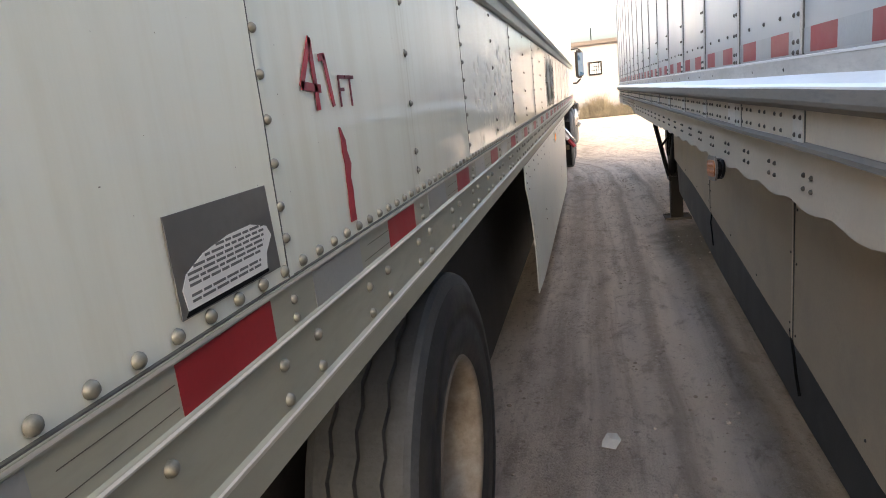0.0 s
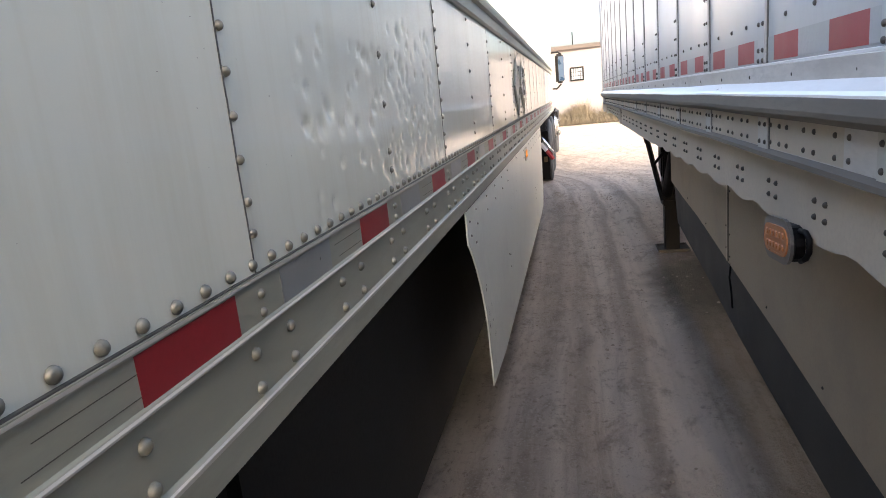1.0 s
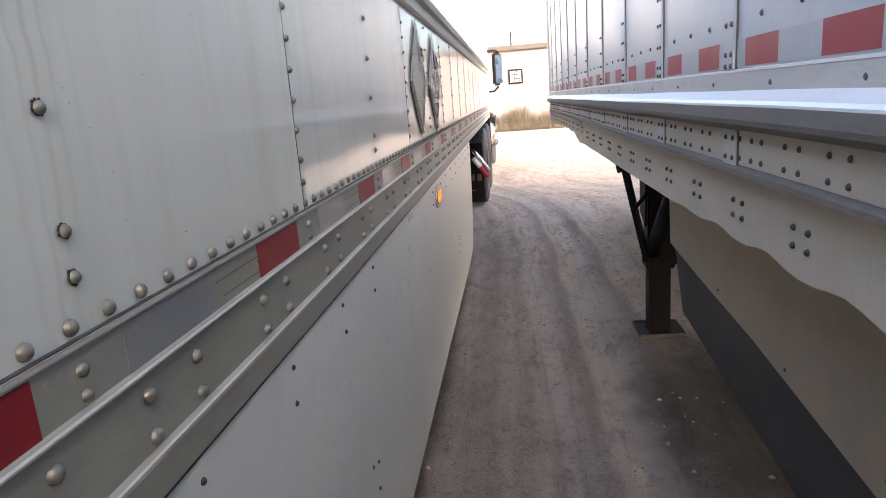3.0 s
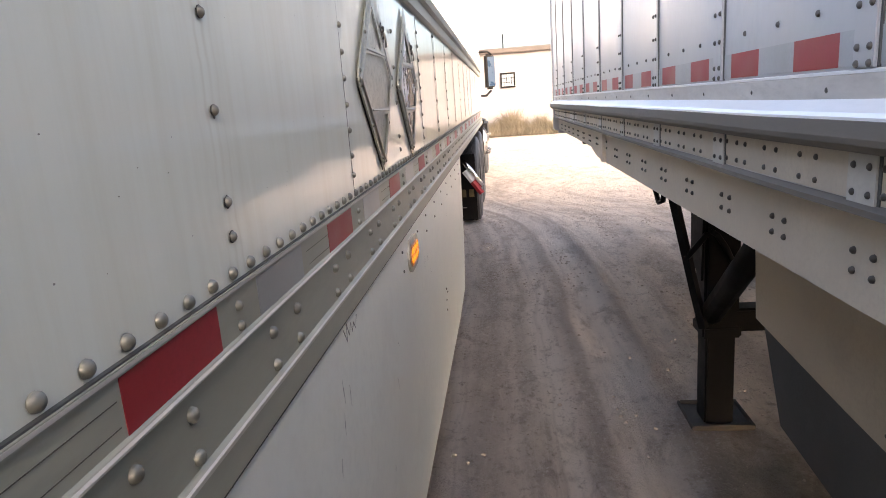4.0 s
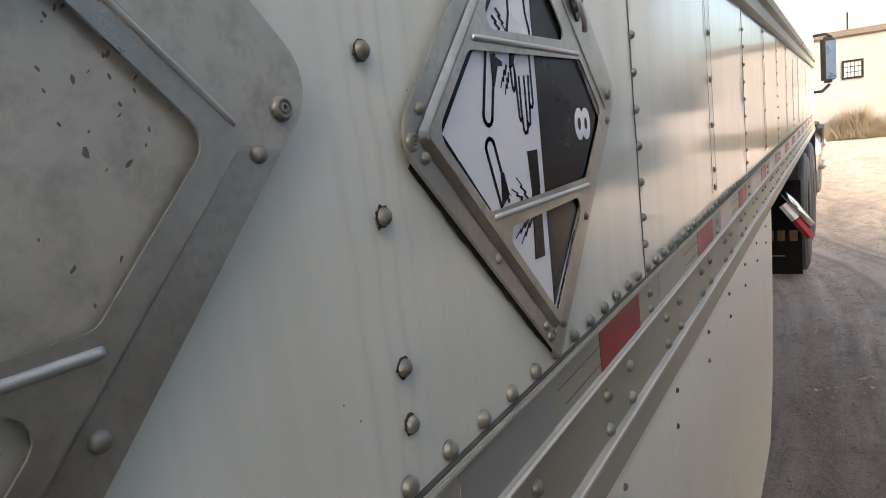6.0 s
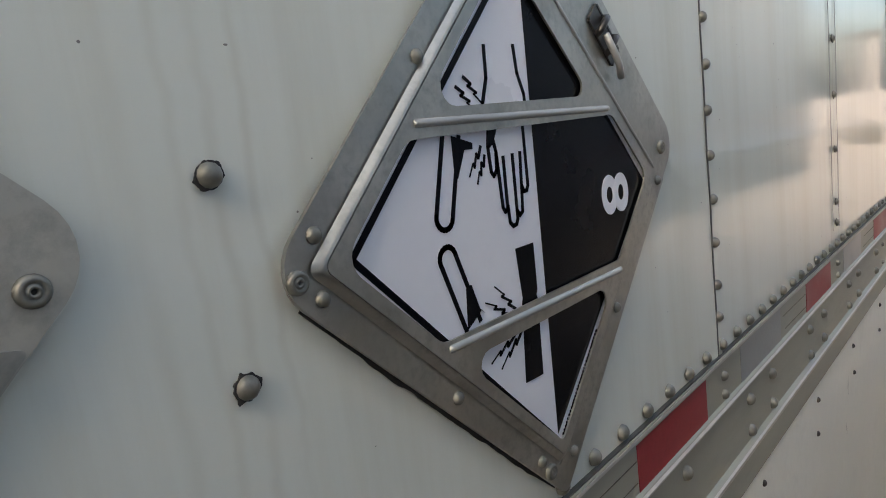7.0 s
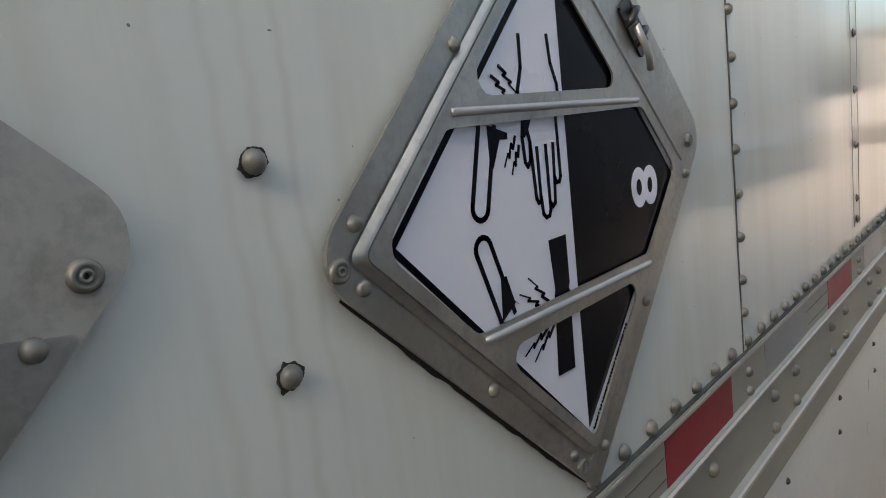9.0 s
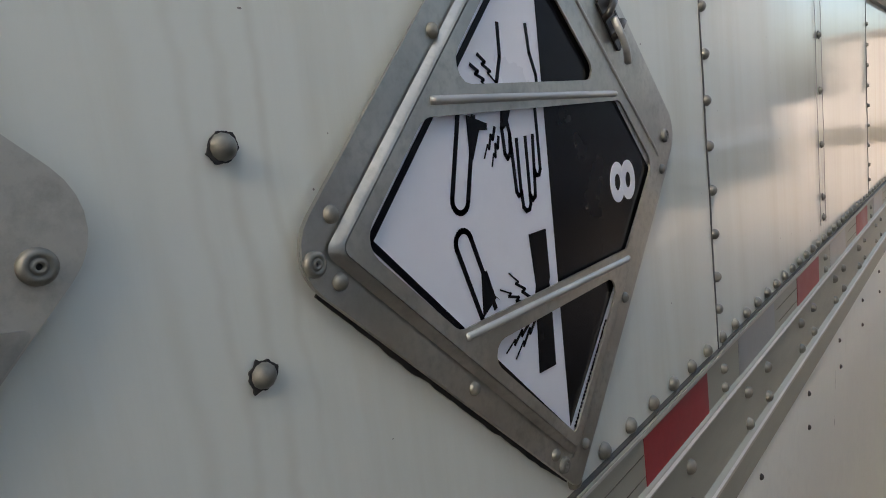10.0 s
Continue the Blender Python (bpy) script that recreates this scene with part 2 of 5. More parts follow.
    col = blend(col, (0.15, 0.122, 0.10), calc("MULTIPLY", calc("MULTIPLY", ranged(strew, 0.55, 0.64, 0.55), gather), off_track))
    col = blend(col, (0.63, 0.56, 0.49), calc("MULTIPLY", calc("MULTIPLY", ranged(strew, 0.45, 0.37, 0.75), gather), off_track))
    # a dark oil stain beside the landing gear, widened to paint shade under the trailer
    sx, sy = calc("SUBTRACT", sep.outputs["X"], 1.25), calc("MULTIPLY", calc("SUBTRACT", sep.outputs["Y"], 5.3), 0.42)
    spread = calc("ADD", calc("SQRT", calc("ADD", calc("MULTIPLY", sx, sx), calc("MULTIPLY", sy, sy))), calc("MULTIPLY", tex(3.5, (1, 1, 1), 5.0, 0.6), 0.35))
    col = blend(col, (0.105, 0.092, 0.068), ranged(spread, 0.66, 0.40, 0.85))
    # a darker strip along the hanging flap
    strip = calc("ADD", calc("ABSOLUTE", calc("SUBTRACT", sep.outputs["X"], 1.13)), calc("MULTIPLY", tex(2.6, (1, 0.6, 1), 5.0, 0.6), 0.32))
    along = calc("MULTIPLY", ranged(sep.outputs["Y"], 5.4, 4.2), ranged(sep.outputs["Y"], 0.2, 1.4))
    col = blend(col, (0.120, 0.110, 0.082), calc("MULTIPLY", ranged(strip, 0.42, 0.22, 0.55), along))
    # pressed tread bars across two of the tracks
    tread = nt.nodes.new("ShaderNodeTexWave")
    tread.bands_direction = "Y"
    tread.inputs["Scale"].default_value, tread.inputs["Distortion"].default_value, tread.inputs["Detail"].default_value = 7.0, 2.5, 2.0
    nt.links.new(lane.outputs[0], tread.inputs["Vector"])
    pressed = calc("ADD", ranged(calc("ABSOLUTE", calc("SUBTRACT", across, 0.55)), 0.13, 0.07), ranged(calc("ABSOLUTE", calc("SUBTRACT", across, 1.2)), 0.12, 0.07))
    treads = calc("MULTIPLY", calc("MULTIPLY", tread.outputs["Fac"], pressed), ranged(patches, 0.60, 0.45))
    nt.links.new(col, bs.inputs["Base Color"])
    last = None
    for src, dist, strength in ((streak, 0.05, 0.8), (hair, 0.012, 0.7), (patches, 0.05, 0.5), (mottle, 0.05, 0.6), (treads, 0.010, 0.6), (crumbs, 0.05, 1.0), (strew, 0.03, 0.9), (clods, 0.02, 1.0), (grain, 0.005, 0.7)):
        bn = nt.nodes.new("ShaderNodeBump")
        bn.inputs["Strength"].default_value, bn.inputs["Distance"].default_value = strength, dist
        nt.links.new(src, bn.inputs["Height"])
        if last:
            nt.links.new(last, bn.inputs["Normal"])
        last = bn.outputs["Normal"]
    nt.links.new(last, bs.inputs["Normal"])
    return m


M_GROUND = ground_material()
M_BSHEET = material("trailer_sheet_grey", (0.42, 0.425, 0.43), 0.38, 0.1, var=0.05, scale=2, fine=50, bump=0.03, wave=0.07, wave_scale=1.7, dirt=(0.36, 0.35, 0.32), dirt_amount=0.18, stretch=(1, 1, 0.4))
M_BRAIL = material("worn_rail", (0.58, 0.55, 0.51), 0.5, 0.2, var=0.14, scale=6, bump=0.1, dirt=(0.22, 0.19, 0.17), dirt_amount=0.35, dirt_scale=5, stretch=(1, 0.3, 1))
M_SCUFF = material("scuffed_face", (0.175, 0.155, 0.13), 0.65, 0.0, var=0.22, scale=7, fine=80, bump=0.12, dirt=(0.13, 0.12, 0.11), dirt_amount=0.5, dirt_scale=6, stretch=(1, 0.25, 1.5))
M_LEDGE = material("skylit_ledge", (0.80, 0.80, 0.79), 0.35, 0.3, var=0.05, scale=5, dirt=(0.4, 0.38, 0.36), dirt_amount=0.2, dirt_scale=4, stretch=(1, 0.3, 1), dirt_max=0.5)
M_BEAM = material("beam_paint", (0.52, 0.455, 0.365), 0.6, var=0.10, scale=4, bump=0.06, dirt=(0.40, 0.33, 0.25), dirt_amount=0.35, dirt_scale=3)
M_BSKIRT = material("grey_skirt", (0.37, 0.31, 0.23), 0.55, var=0.08, scale=2.5, bump=0.05, dirt=(0.22, 0.19, 0.16), dirt_amount=0.35, dirt_scale=2)
M_BOLT = material("dark_bolt", (0.10, 0.09, 0.08), 0.55, 0.4, var=0.3, scale=40)
M_FOOT = material("dusty_steel", (0.050, 0.044, 0.038), 0.8, 0.2, var=0.3, scale=12, bump=0.1, dirt=(0.10, 0.085, 0.07), dirt_amount=0.4, dirt_scale=8)
M_WALL = material("rendered_wall", (0.180, 0.172, 0.182), 0.85, var=0.06, scale=1.2, bump=0.25, bump_scale=12, dirt=(0.125, 0.11, 0.10), dirt_amount=0.5, dirt_scale=0.9, dirt_max=0.55, spec=0.2, stretch=(1, 1, 0.5))
M_FASCIA = material("weathered_fascia", (0.055, 0.045, 0.042), 0.7, var=0.25, scale=3, bump=0.1)
M_CAB = material("cab_white", (0.75, 0.76, 0.78), 0.2, var=0.02, scale=2)


# ---- helpers for shapes ----
def part(name, bm, mat, parent=None, label="", m=None, smooth=False):
    me = bpy.data.meshes.new(name)
    bmesh.ops.recalc_face_normals(bm, faces=bm.faces)
    bm.to_mesh(me)
    bm.free()
    for mm in (mat if isinstance(mat, (list, tuple)) else [mat]):
        me.materials.append(mm)
    if smooth:
        for p in me.polygons:
            p.use_smooth = True
    ob = new(name, me)
    if m is not None:
        ob.matrix_basis = m
    ob.parent = parent
    if label:
        ob["label"] = label
    return ob


def thing(name, label, category, group="", kind="", m=None):
    ob = new(name)
    ob.empty_display_size = 0.1
    if m is not None:
        ob.matrix_basis = m
    return tagged(ob, label, category, group, kind)


def box(bm, x0, x1, y0, y1, z0, z1, bevel=0.0):
    r = bmesh.ops.create_cube(bm, size=1.0, matrix=Matrix.Translation(((x0 + x1) / 2, (y0 + y1) / 2, (z0 + z1) / 2)) @ Matrix.Diagonal((x1 - x0, y1 - y0, z1 - z0, 1)))
    if bevel:
        ed = list({e for v in r["verts"] for e in v.link_edges})
        bmesh.ops.bevel(bm, geom=ed, offset=bevel, segments=2, affect="EDGES")
    return bm


def boxed(*a, bevel=0.0):
    return box(bmesh.new(), *a, bevel=bevel)


def extrude_y(profile, ys, bend=None):
    """A closed profile of (x, z) swept along y; bend(y) gives an offset (dx, dz)."""
    bm = bmesh.new()
    rings = []
    for y in ys:
        dx, dz = bend(y) if bend else (0, 0)
        rings.append([bm.verts.new((x + dx, y, z + dz)) for x, z in profile])
    n = len(profile)
    for a, b in zip(rings, rings[1:]):
        for i in range(n):
            bm.faces.new((a[i], a[(i + 1) % n], b[(i + 1) % n], b[i]))
    bm.faces.new(rings[0])
    bm.faces.new(rings[-1])
    return bm


def plate_x(outline, x0, x1):
    """A flat plate in the y-z plane from x0 to x1."""
    bm = bmesh.new()
    a = [bm.verts.new((x0, y, z)) for y, z in outline]
    b = [bm.verts.new((x1, y, z)) for y, z in outline]
    bm.faces.new(a)
    bm.faces.new(b)
    for i in range(len(a)):
        j = (i + 1) % len(a)
        bm.faces.new((a[i], a[j], b[j], b[i]))
    return bm


def loops_plate_y(x0, x1, z0, z1, wide, y0, y1):
    """A square frame in the x-z plane."""
    bm = bmesh.new()
    for a, b, c, d in ((x0, x1, z0, z0 + wide), (x0, x1, z1 - wide, z1), (x0, x0 + wide, z0 + wide, z1 - wide), (x1 - wide, x1, z0 + wide, z1 - wide)):
        box(bm, a, b, y0, y1, c, d, 0.01)
    return bm


def tube(bm, pts, r, seg=12):
    """A round bar along points."""
    rings = []
    for i, p in enumerate(pts):
        p = Vector(p)
        d = (Vector(pts[min(i + 1, len(pts) - 1)]) - Vector(pts[max(i - 1, 0)])).normalized()
        u = d.orthogonal().normalized() if abs(d.x) > 0.9 else Vector((1, 0, 0)).cross(d).normalized()
        w = d.cross(u)
        rings.append([bm.verts.new(p + r * (math.cos(2 * math.pi * k / seg) * u + math.sin(2 * math.pi * k / seg) * w)) for k in range(seg)])
    for a, b in zip(rings, rings[1:]):
        for k in range(seg):
            bm.faces.new((a[k], a[(k + 1) % seg], b[(k + 1) % seg], b[k]))
    bm.faces.new(rings[0])
    bm.faces.new(rings[-1])
    return bm


def lathe_x(profile, seg=48):
    """A profile of (x, r) turned about the x axis."""
    bm = bmesh.new()
    rings = [[bm.verts.new((x, r * math.cos(2 * math.pi * k / seg), r * math.sin(2 * math.pi * k / seg))) for k in range(seg)] for x, r in profile]
    for a, b in zip(rings, rings[1:]):
        for k in range(seg):
            bm.faces.new((a[k], a[(k + 1) % seg], b[(k + 1) % seg], b[k]))
    return bm


def dome_mesh(name, r, h, mat, seg=10, sign=1):
    """A rivet head whose flat side lies on the y-z plane."""
    bm = bmesh.new()
    prof = [(0.0, r), (0.45 * h, 0.92 * r), (0.8 * h, 0.62 * r), (0.97 * h, 0.25 * r)]
    rings = [[bm.verts.new((sign * x, q * math.cos(2 * math.pi * k / seg), q * math.sin(2 * math.pi * k / seg))) for k in range(seg)] for x, q in prof]
    for a, b in zip(rings, rings[1:]):
        for k in range(seg):
            bm.faces.new((a[k], a[(k + 1) % seg], b[(k + 1) % seg], b[k]))
    bm.faces.new(rings[-1])
    bmesh.ops.recalc_face_normals(bm, faces=bm.faces)
    me = bpy.data.meshes.new(name)
    bm.to_mesh(me)
    bm.free()
    me.materials.append(mat)
    for p in me.polygons:
        p.use_smooth = True
    return me


def put(name, me, x, y, z, parent, rx=0):
    ob = new(name, me)
    ob.matrix_basis = pose(x, y, z, rx, 0, 0)
    ob.parent = parent
    return ob


P = 0.6096
SEAM = 0.058

# ---- ground ----
def ground_bm():
    bm = bmesh.new()
    xs = [-400, -60, -12, -6, -3, -2, -1, -0.5] + [-0.2 + 0.022 * i for i in range(70)] + [1.36 + 0.05 * i for i in range(26)] + [2.75, 3.2, 4, 5, 8, 14, 60, 400]
    ys = [-400, -60, -20, -8, -4, -2] + [-1 + 0.03 * i for i in range(420)] + [11.62 + 0.1 * i for i in range(19)] + [13.6 + 0.4 * i for i in range(20)] + [22, 26, 32, 40, 80, 400]
    grid = []
    for x in xs:
        row = []
        for y in ys:
            near = 1.0 if -0.4 < x < 2.7 and -1.5 < y < 20.5 else 0.0
            c = x + 0.0009 * min(max(y - 7.0, 0.0), 5.0) ** 4 + 0.45 * max(y - 12.0, 0.0)
            h = 0.012 * noise.noise(Vector((x * 1.3, y * 0.5, 0))) + 0.008 * noise.noise(Vector((c * 5, y * 0.8, 3)))
            h += 0.005 * noise.noise(Vector((c * 11, y * 2.0, 5))) + 0.004 * noise.noise(Vector((x * 17, y * 12, 8))) + 0.003 * noise.noise(Vector((x * 33, y * 28, 11)))
            rut = -0.014 * math.exp(-((c - 0.84) / 0.12) ** 2) - 0.010 * math.exp(-((c - 0.50) / 0.10) ** 2) + 0.012 * math.exp(-((c - 1.03) / 0.05) ** 2)
            row.append(bm.verts.new((x, y, near * (h + rut) - 0.006)))
        grid.append(row)
    for a, b in zip(grid, grid[1:]):
        for i in range(len(ys) - 1):
            bm.faces.new((a[i], a[i + 1], b[i + 1], b[i]))
    return bm


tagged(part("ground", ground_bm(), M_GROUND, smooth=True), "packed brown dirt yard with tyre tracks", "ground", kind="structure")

# ---- white trailer with low sides ----
A = thing("semi_trailer", "white sheet-sided semi-trailer with riveted panels and side skirt", "trailer")
A_Y0, A_Y1, A_TOP, A_SHEET = -2.45, 13.65, 1.765, 1.262
rail_profile = [(-0.06, 1.262), (0.006, 1.262), (0.0055, 1.2612), (0.0055, 1.2555), (0.003, 1.2545), (0.003, 1.2065), (0.007, 1.2050), (0.009, 1.2015), (0.007, 1.198), (0.004, 1.1965), (0.004, 1.1215), (0.012, 1.1185), (0.012, 1.078), (-0.06, 1.076)]
part("lower_rail", extrude_y(rail_profile, [A_Y0, 0, 5, A_Y1]), M_RAIL, A, "grey aluminium lower rail")
top_profile = [(-0.06, 1.755), (0.010, 1.757), (0.018, 1.765), (0.018, 1.80), (0.010, 1.806), (0.012, 1.815), (0.030, 1.822), (0.034, 1.845), (0.026, 1.868), (-0.06, 1.872)]
part("top_rail", extrude_y(top_profile, [A_Y0, 0, 5, A_Y1]), M_RAIL, A, "grey aluminium top rail")
part("roof", extrude_y([(-0.06, 1.862), (-1.3, 1.90), (-2.54, 1.862), (-2.54, 1.85), (-0.06, 1.85)], [A_Y0, A_Y1]), M_SHEET, A)
part("floor", boxed(-2.54, -0.06, A_Y0, A_Y1, 1.10, 1.14), M_UNDER, A)
part("far_side", boxed(-2.60, -2.54, A_Y0, A_Y1, 1.095, 1.87), M_SHEET, A)
part("front_wall", boxed(-2.54, -0.004, A_Y1 - 0.03, A_Y1 - 0.002, 1.14, 1.85), M_SHEET, A)
part("rear_wall", boxed(-2.54, -0.004, A_Y0 + 0.002, A_Y0 + 0.03, 1.14, 1.85), M_SHEET, A)
# unseen panel added to keep light from entering under the far side
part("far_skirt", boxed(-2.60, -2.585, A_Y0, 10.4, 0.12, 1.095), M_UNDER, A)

edges = [A_Y0] + [P * k + SEAM - 0.0008 * k for k in range(-4, 22, 2)] + [A_Y1]
edges = [e for i, e in enumerate(edges) if i == 0 or e > edges[i - 1] + 0.05]


craters = []
for _ in range(190):
    cy = 1.42 + 1.02 * random.random() ** 0.75
    cz = random.uniform(1.285, 1.62)
    if cz > 1.46 + 0.25 * (cy - 1.5) or cz < 1.40 - 0.25 * (cy - 1.5):
        if random.random() < 0.7:
            continue
    craters.append((cy, cz, random.uniform(0.007, 0.019), random.uniform(0.0010, 0.0034)))
craters += [(1.50, 1.425, 0.02, 0.003), (1.56, 1.42, 0.022, 0.0035), (1.60, 1.445, 0.024, 0.0035), (1.70, 1.44, 0.02, 0.003), (1.65, 1.415, 0.02, 0.003), (1.74, 1.41, 0.022, 0.0035)]


def dents(y, z):
    """Small dents over a shallow buckle of the battered panel."""
    if not 1.2 < y < 2.6:
        return 0.0
    d = -0.006 * math.exp(-((y - 1.75) / 0.30) ** 2 - ((z - 1.48) / 0.07) ** 2)
    d += 0.0012 * noise.noise(Vector((0, y * 11, z * 13))) * math.exp(-((y - 2.0) / 0.4) ** 2)
    for cy, cz, cr, cd in craters:
        a, b = y - cy, z - cz
        if abs(a) < 2 * cr and abs(b) < 2 * cr:
            q = (a * a + b * b) / (cr * cr)
            d -= 1.5 * cd * math.exp(-2.0 * q)
    return d * min(1.0, (y - 1.2) / 0.2, max(0.0, (z - 1.262) / 0.03))


for i, (y0, y1) in enumerate(zip(edges, edges[1:])):
    fine = y1 > -0.5 and y0 < 6.5
    ny = int((y1 - y0) / (0.007 if 1.0 < y0 < 2.4 else 0.06 if fine else 0.3)) + 2
    nz = 76 if 1.0 < y0 < 2.4 else 10
    bm = bmesh.new()
    gv = []
    for a in range(ny):
        y = y0 + (y1 - y0 + 0.012) * a / (ny - 1)
        col = []
        for b in range(nz):
            z = A_SHEET + (A_TOP - A_SHEET) * b / (nz - 1)
            pil = 0.0022 * noise.noise(Vector((i * 3.1, y * 2.1, z * 3.0)))
            lap = 0.0022 if (y1 + 0.012 - y) < 0.013 else 0.0
            col.append(bm.verts.new((-0.001 + pil * math.sin(math.pi * b / (nz - 1)) + dents(y, z) + lap, y, z)))
        gv.append(col)
    for a, b in zip(gv, gv[1:]):
        for k in range(nz - 1):
            bm.faces.new((a[k], b[k], b[k + 1], a[k + 1]))
    part("side_panel", bm, M_SHEET, A, smooth=True)

# skirt
skirt_out = [(2.714, 1.08), (2.722, 0.953), (2.760, 0.924), (2.805, 0.884), (2.850, 0.835), (2.900, 0.768), (2.950, 0.688), (2.985, 0.612), (3.010, 0.51), (3.026, 0.40), (3.032, 0.285), (3.5, 0.25), (5.5, 0.235), (7.2, 0.215), (7.70, 0.24), (7.87, 0.42), (7.97, 0.66), (8.03, 0.99), (8.04, 1.08)]
skirt = part("side_skirt", plate_x(skirt_out, 0.001, 0.007), M_SKIRT, A, "white plastic side skirt")

# wheel
def tread_bm(seg=120):
    """Tread with zigzag grooves, turned about the x axis."""
    prof = [(-0.27, 0.30, 0), (-0.275, 0.40, 0), (-0.25, 0.48, 0), (-0.22, 0.505, 0)]
    for g in (-0.183, -0.123, -0.063):
        prof += [(g - 0.004, 0.507, 1), (g - 0.002, 0.492, 1), (g + 0.008, 0.492, 1), (g + 0.010, 0.507, 1)]
    prof += [(-0.022, 0.505, 0), (-0.008, 0.498, 0), (-0.004, 0.488, 0), (0.002, 0.470, 0)]
    bm = bmesh.new()
    rings = []
    for x, r, zig in prof:
        ring = []
        for k in range(seg):
            ph = k % 4
            dx = zig * 0.0045 * (ph if ph < 3 else 1) - zig * 0.0045
            a = 2 * math.pi * k / seg
            ring.append(bm.verts.new((x + dx, r * math.cos(a), r * math.sin(a))))
        rings.append(ring)
    for a, c in zip(rings, rings[1:]):
        for k in range(seg):
            bm.faces.new((a[k], a[(k + 1) % seg], c[(k + 1) % seg], c[k]))
    return bm


def wheel(name, parent, m, rim_mat, tread_mat=None):
    tyre = part("tyre", tread_bm(), tread_mat or M_RUBBER, parent, m=m)
    part("sidewall", lathe_x([(0.002, 0.470), (0.012, 0.452), (0.016, 0.42), (0.017, 0.405), (0.012, 0.402), (0.013, 0.365), (0.016, 0.362), (0.010, 0.32), (0.0, 0.275), (-0.02, 0.262)], 64), M_SIDEWALL, tyre, smooth=True)
    rim = part("rim", lathe_x([(-0.004, 0.274), (0.004, 0.266), (-0.010, 0.254), (-0.05, 0.243), (-0.14, 0.232), (-0.15, 0.19), (-0.13, 0.14), (-0.10, 0.12), (-0.10, 0.0)]), rim_mat, parent, m=m, smooth=True)
    for k in range(8):
        a = 2 * math.pi * (k + 0.5) / 8
        part("wheel_nut", lathe_x([(-0.150, 0.017), (-0.120, 0.016), (-0.116, 0.0)], 6), M_BOLT, rim, m=pose(0, 0.165 * math.cos(a), 0.165 * math.sin(a)))
    return tyre, rim


# darker copy of the tyre rubber, with the underfloor shade in its colour
M_SHADED_TYRE = material("shaded_tyre", (0.010, 0.010, 0.011), 0.7, var=0.3, scale=9, bump=0.1, bump_scale=120, spec=0.15)
wheel("wheel", A, pose(-0.032, 0.95, 0.49), M_RIM)
for y in (0.95,):
    part("axle", tube(bmesh.new(), [(-2.4, y, 0.5), (-0.2, y, 0.5)], 0.07), M_UNDER, A)
    part("inner_tyre", lathe_x([(-0.60, 0.30), (-0.60, 0.48), (-0.57, 0.505), (-0.37, 0.505), (-0.34, 0.48), (-0.34, 0.30)]), M_SHADED_TYRE, A, m=pose(0, y, 0.495), smooth=True)
# added dark block that stands in for deep shade behind the skirt
part("storage_box", boxed(-0.98, -0.24, 1.5, 7.6, 0.03, 1.09, bevel=0.03), M_UNDER, A, "dark block standing in for the shade under the floor")
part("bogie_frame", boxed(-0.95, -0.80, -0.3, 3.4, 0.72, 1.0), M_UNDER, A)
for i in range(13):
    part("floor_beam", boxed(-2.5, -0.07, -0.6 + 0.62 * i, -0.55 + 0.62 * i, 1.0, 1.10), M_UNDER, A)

# ---- grey trailer with tall sides ----
B = thing("dry_van_trailer", "grey sheet-and-post dry van trailer with worn rub rail", "trailer", m=Matrix.Translation((0, 4.0, 1.3)) @ pose(0, 0, 0, -0.27) @ Matrix.Translation((0, -4.0, -1.3)))
B_Y0, B_Y1 = -4.0, 9.95
bprof = [(0.86, 1.442), (0.796, 1.442), (0.793, 1.438), (0.796, 1.402), (0.763, 1.386), (0.757, 1.380), (0.757, 1.352), (0.763, 1.342), (0.776, 1.336), (0.800, 1.334), (0.800, 1.262), (0.786, 1.256), (0.786, 1.247), (0.80, 1.241), (0.86, 1.236)]


def worn(y):
    return 0.003 * noise.noise(Vector((0, y * 0.9, 7))), 0.002 * noise.noise(Vector((3, y * 1.7, 1)))


part("rub_rail", extrude_y(bprof, [B_Y0 + 0.1 * i for i in range(int((B_Y1 - B_Y0) / 0.1) + 1)], worn), M_BRAIL, B, "scuffed aluminium rub rail")
# sky light is put into the top strip's tone; the scuffed face is darker
part("rub_rail_top", extrude_y([(0.7955, 1.4045), (0.7625, 1.3885), (0.7565, 1.3830), (0.7560, 1.3790), (0.7600, 1.3800), (0.7955, 1.4015)], [B_Y0 + 0.1 * i for i in range(int((B_Y1 - B_Y0) / 0.1) + 1)], worn), M_LEDGE, B, "pale top of the rub rail with sky light in its tone")
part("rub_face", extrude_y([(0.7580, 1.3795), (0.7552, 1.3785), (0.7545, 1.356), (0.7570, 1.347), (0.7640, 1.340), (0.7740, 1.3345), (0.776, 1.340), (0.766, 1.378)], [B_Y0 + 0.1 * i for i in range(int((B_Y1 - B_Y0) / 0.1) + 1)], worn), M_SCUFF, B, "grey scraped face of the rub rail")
part("recess_web", boxed(0.7985, 0.8005, B_Y0, B_Y1, 1.2640, 1.3335), M_BEAM, B, "cream painted recessed web")
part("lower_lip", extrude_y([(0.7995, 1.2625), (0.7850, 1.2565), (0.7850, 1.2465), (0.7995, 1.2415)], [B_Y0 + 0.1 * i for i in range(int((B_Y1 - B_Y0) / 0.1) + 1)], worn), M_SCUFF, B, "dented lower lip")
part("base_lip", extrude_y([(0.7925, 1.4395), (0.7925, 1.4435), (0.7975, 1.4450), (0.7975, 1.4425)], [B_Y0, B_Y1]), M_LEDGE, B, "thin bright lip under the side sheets")
